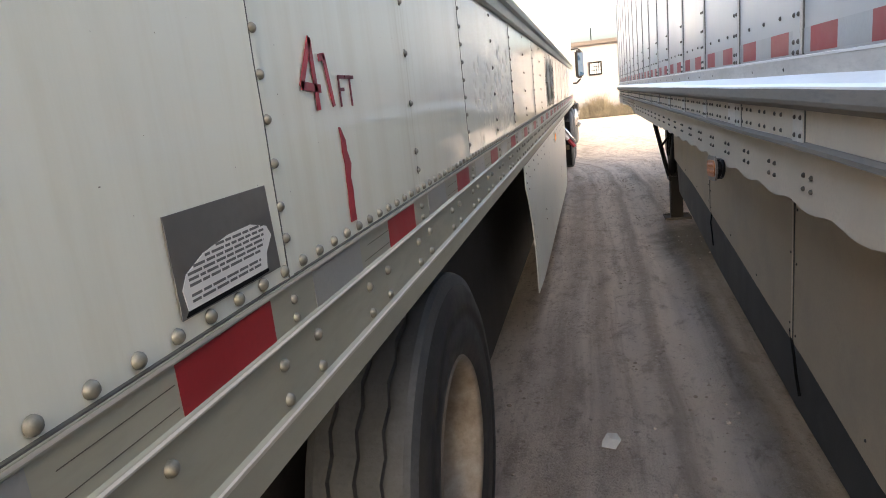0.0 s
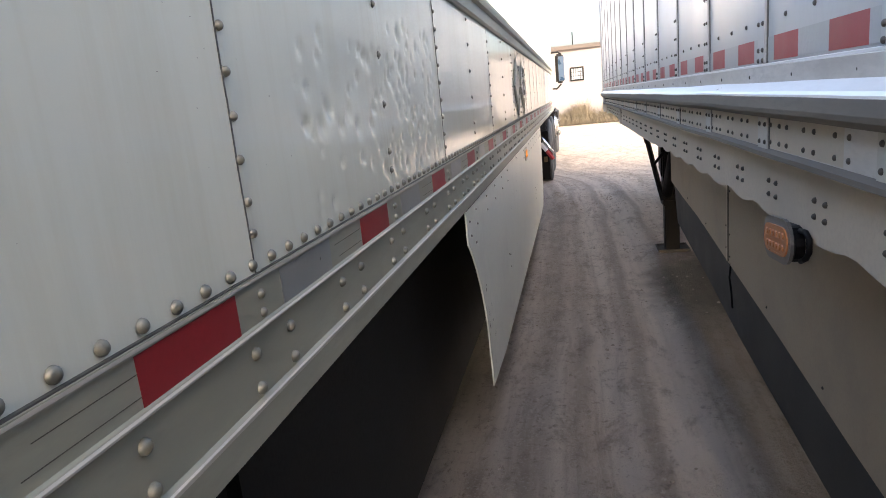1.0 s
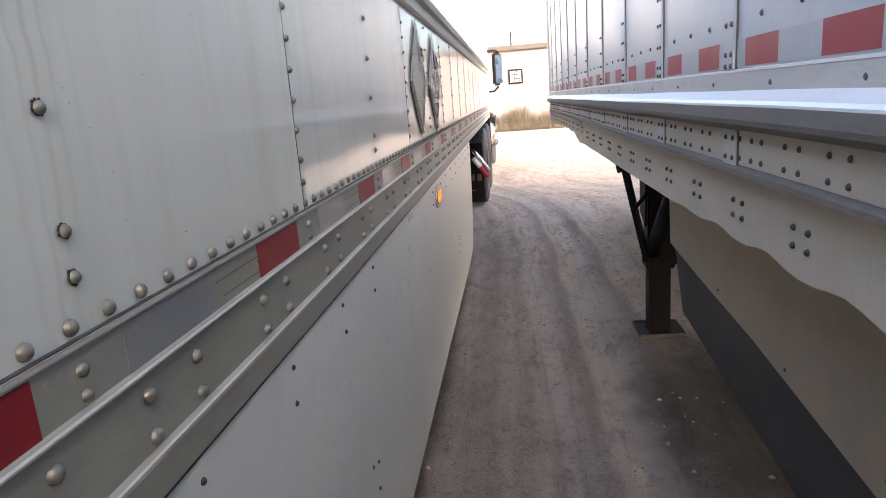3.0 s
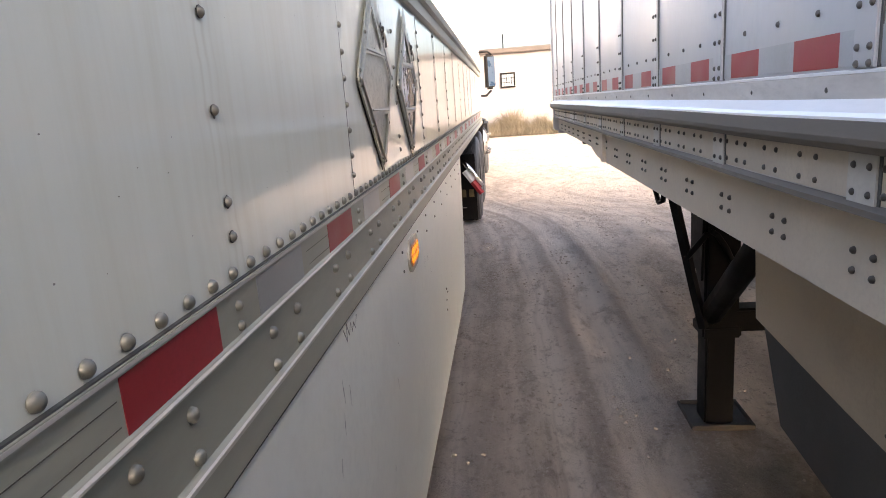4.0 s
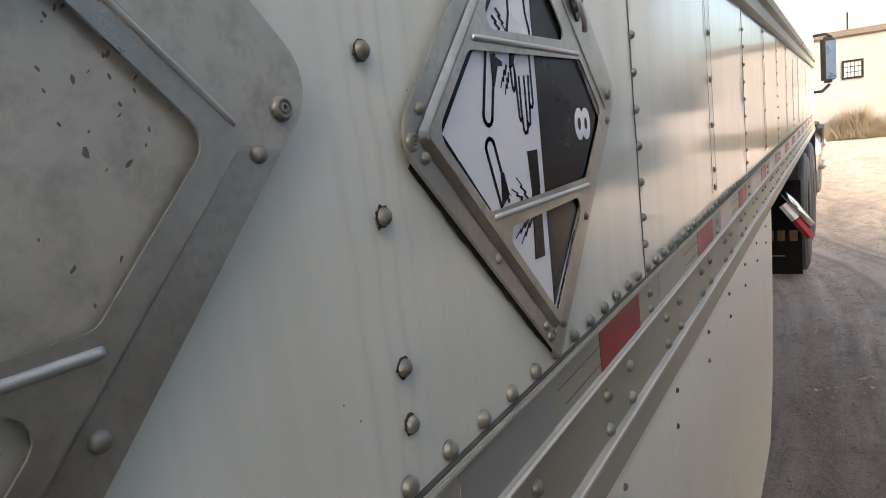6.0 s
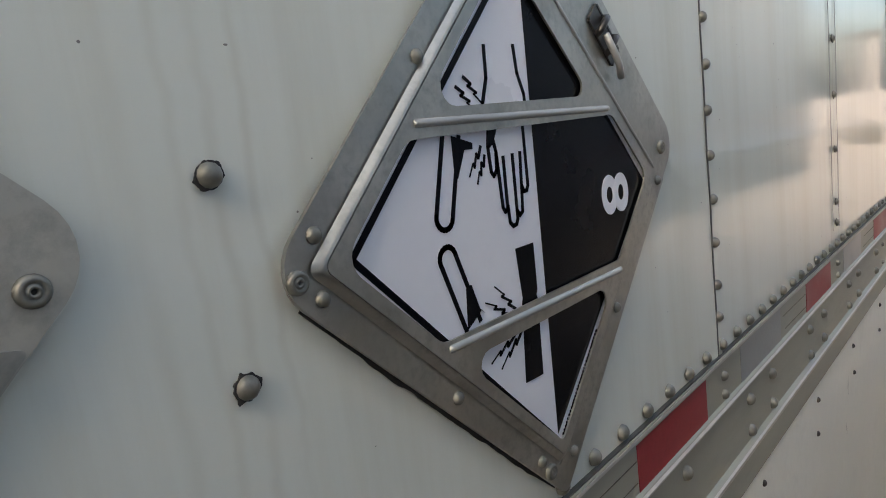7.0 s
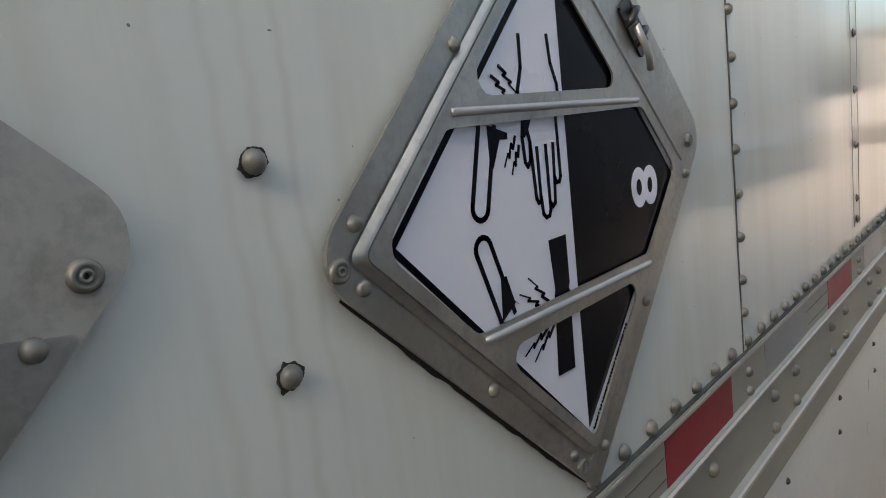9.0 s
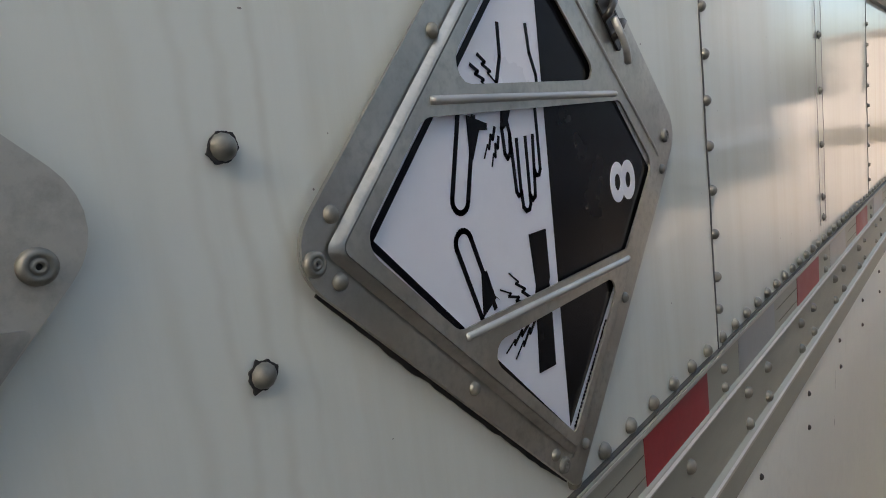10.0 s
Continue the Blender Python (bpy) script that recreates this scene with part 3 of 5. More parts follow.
for i in range(20):
    part("floor_beam", boxed(0.86, 3.36, -3.5 + 0.62 * i, -3.44 + 0.62 * i, 1.10, 1.20), M_UNDER, B)
part("side_wall", boxed(0.80, 0.83, B_Y0, B_Y1, 1.442, 3.05), M_BSHEET, B)
part("far_wall", boxed(3.37, 3.40, B_Y0, B_Y1, 1.0, 3.05), M_BSHEET, B)
part("roof", boxed(0.83, 3.37, B_Y0, B_Y1, 3.0, 3.05), M_BSHEET, B)
part("front_wall", boxed(0.83, 3.37, B_Y1 - 0.04, B_Y1, 1.1, 3.0), M_BSHEET, B)
part("floor", boxed(0.86, 3.37, B_Y0, B_Y1 - 0.04, 1.20, 1.236), M_UNDER, B)
bbeam = [(B_Y0, 1.234), (7.15, 1.234), (7.15, 1.085)]
for i in range(220):
    y = 7.0 - 0.05 * i
    sc = 0.5 - 0.5 * math.cos(2 * math.pi * (y - 5.275) / 0.3048)
    bbeam.append((y, 1.084 + (0.004 + 0.015 * sc ** 1.5) * min(1.0, max(0.0, (4.7 - y) / 0.6))))
part("side_beam", plate_x(bbeam, 0.832, 0.84), M_BEAM, B, "cream painted side beam")
part("front_beam", plate_x([(7.17, 1.234), (9.9, 1.234), (9.9, 1.14), (7.7, 1.13), (7.45, 1.09), (7.17, 1.085)], 0.832, 0.84), M_BEAM, B)
bskirt_low = [(5.73, 0.695), (5.2, 0.655), (4.65, 0.622), (3.87, 0.545), (3.1, 0.472), (2.4, 0.395), (1.9, 0.350), (1.2, 0.26), (-4, 0.20)]
bskirt = part("side_skirt", plate_x([(-4, 1.08), (5.77, 1.08)] + bskirt_low, 1.085, 1.095), M_BSKIRT, B, "tan grey panel side skirt")
part("rubber_flap", plate_x([(-4, 0.045), (-4, 0.22)] + [(y - 0.01, z + 0.02) for y, z in bskirt_low[-2::-1]] + [(5.55, 0.41), (4.45, 0.30), (3.7, 0.215), (2.0, 0.085), (1.4, 0.06)], 1.10, 1.108), M_FLAP, B, "black rubber skirt flap")

# landing leg
LEG = (1.165, 6.36)
leg = part("landing_leg", boxed(LEG[0] - 0.07, LEG[0] + 0.07, LEG[1] - 0.07, LEG[1] + 0.07, 0.43, 1.2, bevel=0.012), M_BLACK, B)
part("inner_leg", boxed(LEG[0] - 0.060, LEG[0] + 0.060, LEG[1] - 0.060, LEG[1] + 0.060, 0.012, 0.46, bevel=0.008), M_BLACK, B)
FOOT_X = LEG[0] + 0.008
foot_bm = boxed(FOOT_X - 0.125, FOOT_X + 0.125, LEG[1] - 0.12, LEG[1] + 0.12, 0.004, 0.014)
for x0, x1, y0, y1 in ((-0.13, -0.12, -0.125, 0.125), (0.12, 0.13, -0.125, 0.125), (-0.12, 0.12, -0.125, -0.115), (-0.12, 0.12, 0.115, 0.125)):
    box(foot_bm, FOOT_X + x0, FOOT_X + x1, LEG[1] + y0, LEG[1] + y1, 0.006, 0.030, 0.003)
bmesh.ops.translate(foot_bm, verts=foot_bm.verts, vec=(0, 0.02, 0))
part("foot_plate", foot_bm, M_FOOT, B, "dusty pressed steel foot plate")

# ---- unseen third trailer, added to cast the shadow edge on the yard ----
C = thing("shadow_trailer", "unseen grey box trailer placed to cast the shadow ahead", "trailer")
part("body", boxed(3.9, 6.45, -6.0, 7.6, 1.1, 4.1, bevel=0.02), M_BSHEET, C)
part("bogie", boxed(4.2, 6.2, -5.5, -3.0, 0.05, 1.1), M_UNDER, C)
for x in (4.4, 5.9):
    part("landing_leg", boxed(x - 0.07, x + 0.07, 4.93, 5.07, 0.0, 1.1, bevel=0.01), M_BLACK, C)

# ---- tractor ahead of the white trailer ----
T = thing("truck_tractor", "white road tractor coupled to the low trailer", "truck")
part("cab", boxed(-2.5, -0.10, 14.6, 17.9, 1.0, 3.5, bevel=0.12), M_CAB, T)
part("chassis", boxed(-1.8, -0.8, 10.6, 18.5, 0.75, 1.0), M_UNDER, T)
wheel("drive_wheel", T, pose(0.0, 11.55, 0.50), M_BLACK, M_SIDEWALL)
wheel("drive_wheel", T, pose(0.0, 12.85, 0.50), M_BLACK, M_SIDEWALL)
part("mirror", boxed(0.0, 0.2, 17.3, 17.42, 1.62, 2.33, bevel=0.04), M_BLACK, T)
part("mud_flap", boxed(-0.62, -0.02, 10.9, 10.91, 0.10, 0.85), M_BLACK, T)

# ---- far building ----
W = thing("building", "long low rendered building with small barred window", "building")
part("wall", boxed(-14, 3.6, 29.0, 29.3, 0, 3.05), M_WALL, W)
part("end_wall", boxed(3.3, 3.6, 29.3, 36.0, 0, 3.05), M_WALL, W)
part("roof", boxed(-14.2, 3.8, 29.5, 36.2, 3.05, 3.15), M_FASCIA, W)
part("roof_edge", boxed(-14.2, 3.8, 28.85, 29.5, 3.05, 3.23, bevel=0.02), M_FASCIA, W)
part("window_frame", loops_plate_y(0.33, 0.89, 1.78, 2.34, 0.06, 28.93, 29.02), M_BLACK, W)

# ---- details of the white trailer ----
def loops_plate(outer, holes, x0, x1):
    """A plate in the y-z plane with openings."""
    bm = bmesh.new()
    edges_ = []
    for loop in [outer] + holes:
        vs = [bm.verts.new((x1, a, b)) for a, b in loop]
        edges_ += [bm.edges.new((vs[i], vs[(i + 1) % len(vs)])) for i in range(len(vs))]
    bmesh.ops.triangle_fill(bm, use_beauty=True, use_dissolve=False, edges=edges_)
    r = bmesh.ops.extrude_face_region(bm, geom=list(bm.faces))
    bmesh.ops.translate(bm, vec=(x0 - x1, 0, 0), verts=[v for v in r["geom"] if isinstance(v, bmesh.types.BMVert)])
    return bm


def rounded(points, radii, seg=5):
    """A polygon of (u, v) with rounded corners."""
    out = []
    n = len(points)
    for i, (p, r) in enumerate(zip(points, radii)):
        p = Vector(p)
        a, b = (Vector(points[i - 1]) - p).normalized(), (Vector(points[(i + 1) % n]) - p).normalized()
        if r <= 0:
            out.append(tuple(p))
            continue
        half = a.angle(b) / 2
        t = r / math.tan(half)
        c = p + (a + b).normalized() * (r / math.sin(half))
        s, e = p + a * t - c, p + b * t - c
        turn = s.angle_signed(e)
        for k in range(seg + 1):
            w = -turn * k / seg
            out.append((c.x + s.x * math.cos(w) - s.y * math.sin(w), c.y + s.x * math.sin(w) + s.y * math.cos(w)))
    return out


def stroke(bm, pts, w, x0, x1):
    """A flat painted line of width w through (y, z) points."""
    for a, b in zip(pts, pts[1:]):
        a, b = Vector(a), Vector(b)
        d = (b - a).normalized()
        n = Vector((-d.y, d.x)) * w / 2
        e = d * w * 0.3
        q = [a - e + n, b + e + n, b + e - n, a - e - n]
        lo = [bm.verts.new((x0, p.x, p.y)) for p in q]
        hi = [bm.verts.new((x1, p.x, p.y)) for p in q]
        bm.faces.new(lo)
        bm.faces.new(hi)
        for i in range(4):
            bm.faces.new((lo[i], lo[(i + 1) % 4], hi[(i + 1) % 4], hi[i]))
    return bm


def ribbon(pts, w, x0, x1):
    """One unbroken painted line of width w through upright (y, z) points."""
    bm = bmesh.new()
    rows = [[bm.verts.new((x, y + s * w / 2, z)) for x, s in ((x0, -1), (x1, -1), (x1, 1), (x0, 1))] for y, z in pts]
    for a, b in zip(rows, rows[1:]):
        for i in range(4):
            bm.faces.new((a[i], a[(i + 1) % 4], b[(i + 1) % 4], b[i]))
    bm.faces.new(rows[0])
    bm.faces.new(rows[-1])
    return bm


def annulus(bm, cy, cz, ro, ri, sy, sz, x0, x1, seg=20):
    for k in range(seg):
        a, b = 2 * math.pi * k / seg, 2 * math.pi * (k + 1) / seg
        q = [(ro, a), (ro, b), (ri, b), (ri, a)]
        lo = [bm.verts.new((x0, cy + sy * r * math.cos(w), cz + sz * r * math.sin(w))) for r, w in q]
        hi = [bm.verts.new((x1, v.co.y, v.co.z)) for v in lo]
        bm.faces.new(hi)
        for i in (0, 2):
            bm.faces.new((lo[i], lo[i + 1], hi[i + 1], hi[i]))
    return bm


# reflective tape
M_SCORE = material("scored_grime", (0.10, 0.09, 0.07), 0.7, var=0.3, scale=60)
red_bm = [boxed(0.0031, 0.0038, -0.172, 0.0, 1.2065, 1.2540), boxed(0.0031, 0.0037, 0.113, 0.288, 1.2065, 1.2540)]
tape_meshes = []
for bm, mt, nm in zip(red_bm, (M_RED, M_WHITE_TAPE), ("red_tape", "silver_tape")):
    me = bpy.data.meshes.new(nm)
    bm.to_mesh(me)
    bm.free()
    me.materials.append(mt)
    tape_meshes.append(me)
for k in range(-1, 22):
    put("red_tape", tape_meshes[0], 0, P * k + random.uniform(-0.004, 0.004), 0, A)
    put("silver_tape", tape_meshes[1], 0, P * k + random.uniform(-0.004, 0.004), 0, A)

# scored lines where tape was scraped off
for k in range(-1, 13):
    for z in (1.238, 1.217):
        part("scored_line", boxed(0.0029, 0.0034, P * k + random.uniform(0.30, 0.33), P * k + 0.435, z - 0.0004, z + 0.0004), M_SCORE, A)

# rivets
RIV = dome_mesh("rivet", 0.0075, 0.0070, M_RIVET, 14)
RIV_L = dome_mesh("rail_rivet", 0.0082, 0.0078, M_RIVET, 14)
RIV_S = dome_mesh("small_rivet", 0.0062, 0.0062, M_RIVET, 12)
spots = []
for j in range(-50, 268):
    spots.append((0.0, 0.05092 * j - 0.0025, 1.274, RIV))
for k in range(-3, 22):
    y = P * k + (0.064 - 0.0008 * k if k % 2 == 0 else 0.072)
    zs = [1.310] + [1.348 + 0.0495 * i for i in range(8)] if k % 2 == 0 else [1.312, 1.3505, 1.4475, 1.5455, 1.643, 1.735]
    for z in zs:
        spots.append((0.001 if k % 2 == 0 else 0.0, y + (random.uniform(-0.002, 0.002) if k % 2 == 0 else 0.0), z, RIV_S))
    spots.append((0.003, P * k + 0.055, 1.238, RIV_S))
    spots.append((0.003, P * k + 0.055, 1.215, RIV_S))
crossmembers = [-0.60, -0.297, 0.005, 0.302, 0.606, 0.939, 1.239, 1.533, 1.826, 2.157, 2.454, 2.717, 2.955, 3.182, 3.476, 3.785, 4.095, 4.405] + [4.713 + 0.3045 * j for j in range(30)]
for y in crossmembers:
    for dy in (0.0, 0.095):
        for z in (1.176, 1.133):
            spots.append((0.004, y + dy, z, RIV_L))
far_v, far_f = [], []
for x, y, z, me in spots:
    if -0.62 < y < 7.2:
        put("rivet", me, x, y, z, A)
    elif 7.2 <= y < A_Y1:
        n = len(far_v)
        for r, h in ((0.0065, 0.0), (0.0038, 0.0048)):
            far_v += [(x + h, y + r * math.cos(k * math.pi / 3), z + r * math.sin(k * math.pi / 3)) for k in range(6)]
        far_f += [(n + k, n + (k + 1) % 6, n + 6 + (k + 1) % 6, n + 6 + k) for k in range(6)] + [tuple(range(n + 6, n + 12))]


def raw(name, verts, faces, mat, parent=None):
    me = bpy.data.meshes.new(name)
    me.from_pydata(verts, [], faces)
    me.materials.append(mat)
    ob = new(name, me)
    ob.parent = parent
    return ob


tagged(raw("far_rivet", far_v, far_f, M_RIVET, A), kind="stuff")

# seams: a dark sealant line and a lapped edge
M_SEAL = material("dark_sealant", (0.085, 0.085, 0.08), 0.7, var=0.3, scale=30)
for k in range(-2, 22, 2):
    y = P * k + SEAM - 0.0008 * k
    part("seam", ribbon([(y + 0.0008 * math.sin(9 * i), A_SHEET + 0.001 + (A_TOP - A_SHEET - 0.012) * i / 8) for i in range(9)], 0.0020, 0.0004, 0.0016), M_SEAL, A)
# dark strip drawn for the shadow line where the sheets meet the rail
part("rail_shadow_gap", boxed(-0.003, 0.0035, A_Y0, A_Y1, 1.262, 1.2636), M_SEAL, A)
# paler strips along the rail's lip, bead and ledge
part("drip_edge", boxed(-0.002, 0.0062, A_Y0, A_Y1, 1.2575, 1.2608), M_EDGE, A, "bright rail lip")
part("bead", extrude_y([(0.0075, 1.2042), (0.0097, 1.2025), (0.0097, 1.2005), (0.0075, 1.199), (0.006, 1.2015)], [A_Y0, A_Y1]), M_EDGE, A, "bright bead along the rail")
part("ledge_edge", extrude_y([(0.0105, 1.1197), (0.0130, 1.1185), (0.0130, 1.114), (0.0105, 1.1135)], [A_Y0, A_Y1]), M_EDGE, A, "bright ledge edge")

part("skirt_gap", boxed(0.0071, 0.0088, 2.72, 8.03, 1.0715, 1.0755), M_SEAL, A)

# painted mark and stroke
M_PAINT = material("red_paint", (0.33, 0.03, 0.045), 0.45, var=0.2, scale=20, fine=120)
M_PAINT2 = material("dark_red_paint", (0.16, 0.02, 0.03), 0.5, var=0.3, scale=40)
mark = tagged(part("painted_mark", stroke(stroke(bmesh.new(), [(0.216, 1.455), (0.213, 1.542), (0.172, 1.484), (0.228, 1.480)], 0.011, 0.0012, 0.0022), [(0.240, 1.521), (0.255, 1.523), (0.270, 1.458)], 0.010, 0.0012, 0.0022), M_PAINT), "red hand-painted length mark 41", "marking")
stroke_bm = stroke(stroke(bmesh.new(), [(0.300, 1.455), (0.300, 1.496), (0.323, 1.496)], 0.0052, 0.0012, 0.0022), [(0.300, 1.478), (0.317, 1.478)], 0.0052, 0.0012, 0.0022)
stroke(stroke(stroke_bm, [(0.345, 1.455), (0.345, 1.496)], 0.0052, 0.0012, 0.0022), [(0.329, 1.496), (0.361, 1.496)], 0.0052, 0.0012, 0.0022)
tagged(part("painted_letters", stroke_bm, M_PAINT2), "small dark red painted letters FT", "marking")
bm = bmesh.new()
jag = [(0.283, 1.425, 0.004), (0.287, 1.405, 0.012), (0.284, 1.39, 0.014), (0.289, 1.37, 0.018), (0.285, 1.35, 0.014), (0.286, 1.33, 0.016), (0.283, 1.31, 0.016), (0.282, 1.285, 0.017)]
for (a, b, w), (c, d, v) in zip(jag, jag[1:]):
    q = [(a - 0.007, b), (a - 0.007 + 1.35 * w, b), (c - 0.007 + 1.35 * v, d), (c - 0.007, d)]
    lo = [bm.verts.new((0.0008, *p)) for p in q]
    hi = [bm.verts.new((0.0020, *p)) for p in q]
    bm.faces.new(hi)
    for i in range(4):
        bm.faces.new((lo[i], lo[(i + 1) % 4], hi[(i + 1) % 4], hi[i]))
tagged(part("painted_stripe", bm, M_PAINT), "ragged vertical red painted stripe", "marking")

# torn label
M_FOIL = material("grey_foil", (0.17, 0.17, 0.165), 0.35, 0.3, var=0.12, scale=12)
M_PAPER = material("label_paper", (0.72, 0.72, 0.70), 0.6, var=0.05, scale=20)
M_INK = material("grey_ink", (0.14, 0.14, 0.14), 0.6, var=0.2, scale=80)
sticker = thing("torn_sticker", "grey foil sticker with a torn printed label", "sticker")
part("foil", plate_x([(-0.146, 1.377), (0.034, 1.377), (0.040, 1.282), (-0.146, 1.284)], 0.0008, 0.0022), M_FOIL, sticker)
part("label_paper", plate_x([(-0.136, 1.290), (0.010, 1.289), (0.014, 1.306), (0.030, 1.322), (0.022, 1.334), (-0.01, 1.342), (-0.055, 1.341), (-0.10, 1.334), (-0.130, 1.322), (-0.139, 1.310)], 0.0022, 0.0027), M_PAPER, sticker)
bm = bmesh.new()
for i in range(8):
    z = 1.337 - 0.0052 * i - (0.004 if i > 5 else 0)
    lo = -0.128 + max(0, 0.05 - 0.02 * i)
    hi = 0.016 - (0.008 if i > 4 else 0) - 0.0015 * i
    y = lo
    while y < hi:
        e = min(hi, y + random.uniform(0.008, 0.022))
        box(bm, 0.0027, 0.0030, y, e, z - 0.0013, z + 0.0013)
        y = e + 0.003
part("print_line", bm, M_INK, sticker)
# black sliver painted as the shadow below the torn label
part("torn_shadow_edge", plate_x([(-0.141, 1.2855), (-0.02, 1.2845), (0.012, 1.285), (0.012, 1.2885), (-0.02, 1.2890), (-0.136, 1.2900)], 0.0024, 0.0031), M_BLACK, sticker)

# placard holders
M_HOLD = material("dull_zinc", (0.45, 0.445, 0.395), 0.34, 0.85, var=0.22, scale=14, fine=150, bump=0.05, dirt=(0.16, 0.15, 0.12), dirt_amount=0.25, dirt_scale=18)
M_HOLD_EDGE = material("bright_zinc", (0.46, 0.46, 0.43), 0.4, 0.5, var=0.1, scale=30, bump=0.04)
M_SEAL2 = material("rust_fleck", (0.155, 0.14, 0.108), 0.7, var=0.3, scale=60)
M_CHIP = material("chip_and_shadow_black", (0.030, 0.028, 0.025), 0.8, var=0.3, scale=60)
M_CLIP = material("dark_spring_steel", (0.075, 0.07, 0.062), 0.4, 0.6, var=0.3, scale=30)
M_FLECK = material("flecked_plate", (0.52, 0.505, 0.435), 0.38, 0.42, var=0.12, scale=9, dirt=(0.15, 0.14, 0.11), dirt_amount=0.40, dirt_scale=55, bump=0.05)
M_PWHITE = material("placard_white", (0.86, 0.865, 0.90), 0.3, var=0.02, scale=5)
M_PBLACK = material("placard_black", (0.004, 0.0043, 0.006), 0.22, var=0.15, scale=5, spec=0.10)
HRIV = dome_mesh("holder_rivet", 0.0046, 0.0038, M_RIVET, 14)


def turned_mesh(name, profile, mat, seg=16):
    """A small turned piece of (x, r) whose back lies on the y-z plane."""
    bm = lathe_x(profile, seg)
    bmesh.ops.recalc_face_normals(bm, faces=bm.faces)
    me = bpy.data.meshes.new(name)
    bm.to_mesh(me)
    bm.free()
    me.materials.append(mat)
    for p in me.polygons:
        p.use_smooth = True
    return me


SCREW = turned_mesh("ring_screw", [(0.0, 0.0064), (0.0016, 0.0063), (0.0030, 0.0052), (0.0034, 0.0040), (0.0026, 0.0032), (0.0024, 0.0027), (0.0034, 0.0024), (0.0034, 0.0013), (0.0012, 0.0011), (0.0012, 0.0)], M_RIVET, 20)
PIN = turned_mesh("screw_hole", [(0.0, 0.0013), (0.0003, 0.0013), (0.0003, 0.0)], M_SEAL, 10)
SPACER = turned_mesh("spacer", [(0.0, 0.0045), (0.0045, 0.0045)], M_SEAL, 12)


def holder(m, label, filled, screw):
    h = thing("placard_holder", label, "placard holder", "placard holders on the trailer side", m=m)
    # a loose back plate with two wide ears
    outer = rounded([(-0.2245, 0.0), (0.0, -0.2245), (0.250, 0.0235), (0.026, 0.2475)], (0.026, 0.008, 0.027, 0.008), 7)
    part("back_plate", loops_plate(outer, [], 0.0042, 0.0056), M_FLECK if not filled else M_HOLD, h)
    # flange of the pressed front frame: three sides, cut off short of the right ear
    band = rounded([(-0.0125, 0.212), (-0.2243, 0.0), (0.0, -0.2243), (0.2165, -0.008), (0.1900, -0.0035), (-0.005, -0.1985), (-0.2035, 0.0), (-0.004, 0.1995)], (0.001, 0.026, 0.008, 0.002, 0.001, 0.003, 0.004, 0.001), 6)
    part("flange", loops_plate(band, [], 0.0057, 0.0072), M_HOLD, h)
    # steep step up to the face, absent along the side where the sheet slides in
    bm = bmesh.new()
    rings = []
    for x, l, r, d, u in ((0.0071, -0.2010, 0.1940, -0.1968, 0.1975), (0.0077, -0.2002, 0.1935, -0.1960, 0.1968), (0.0100, -0.1968, 0.1914, -0.1926, 0.1940), (0.0108, -0.1956, 0.1905, -0.1914, 0.1928), (0.0111, -0.1940, 0.1895, -0.1900, 0.1915)):
        rings.append([bm.verts.new((x, *p)) for p in rounded([(l, 0), (-0.003, d), (r, -0.002), (-0.002, u)], (0.006,) * 4)])
    lo = rings[0]
    for ring_a, ring_b in zip(rings, rings[1:]):
        for i in range(len(lo)):
            j = (i + 1) % len(lo)
            if lo[i].co.y + lo[i].co.z > 0.17 and lo[j].co.y + lo[j].co.z > 0.17:
                continue
            bm.faces.new((ring_a[i], ring_a[j], ring_b[j], ring_b[i]))
    part("sloped_rim", bm, M_HOLD, h, smooth=True)
    gl, gr, t, b = 0.1810, 0.1720, 0.0565, -0.0640
    t2, b2 = 0.0730, -0.0810
    mid = rounded([(-gl, 0), (-(gl + b), b), (gr + b, b), (gr, 0), (gr - t, t), (-(gl - t), t)], (0.014, 0.016, 0.010, 0.012, 0.014, 0.016))
    top = rounded([(-(gl - t2), t2), (0.083, t2), (-0.0125, 0.1685)], (0.012, 0.008, 0.006))
    bot = rounded([(-0.003, -0.178), (0.094, b2), (-(gl + b2), b2)], (0.005, 0.010, 0.010))
    face_out = rounded([(-0.1930, 0), (-0.0025, -0.1895), (0.1925, 0.0), (0.001, 0.1925)], (0.005,) * 4)
    part("face_frame", loops_plate(face_out, [mid, top, bot], 0.0094, 0.0110), M_HOLD, h)
    for v0, v1, wl, wr in ((0.0652, 0.0618, -0.1168, 0.1085), (-0.0690, -0.0722, -0.1122, 0.1080)):
        bm = tube(bmesh.new(), [(0.0104, wl, v0), (0.0113, wl + 0.003, v0), (0.0115, 0, (v0 + v1) / 2), (0.0113, wr - 0.003, v1), (0.0104, wr, v1)], 0.0025, 10)
        part("crossbar_bead", bm, M_HOLD_EDGE, h, smooth=True)
    part("edge_bead", tube(bmesh.new(), [(0.0100, 0.036, 0.1490), (0.0108, 0.040, 0.1455), (0.0108, 0.183, 0.0080), (0.0100, 0.186, 0.0050)], 0.0017, 8), M_HOLD_EDGE, h, smooth=True)
    for u, v in ((-0.1040, 0.1025), (-0.1935, 0.0170), (-0.1945, -0.0150), (-0.1070, -0.1025), (-0.0280, -0.1838), (0.0144, -0.1950), (0.1020, -0.1045), (0.2005, -0.0090)):
        put("rivet", HRIV, 0.0071, u, v, h)
    for u, v in ((-0.2075, -0.0035), (-0.0188, -0.1960), screw):
        s = put("ring_screw", SCREW, 0.0071 if u < 0.1 else 0.0055, u, v, h)
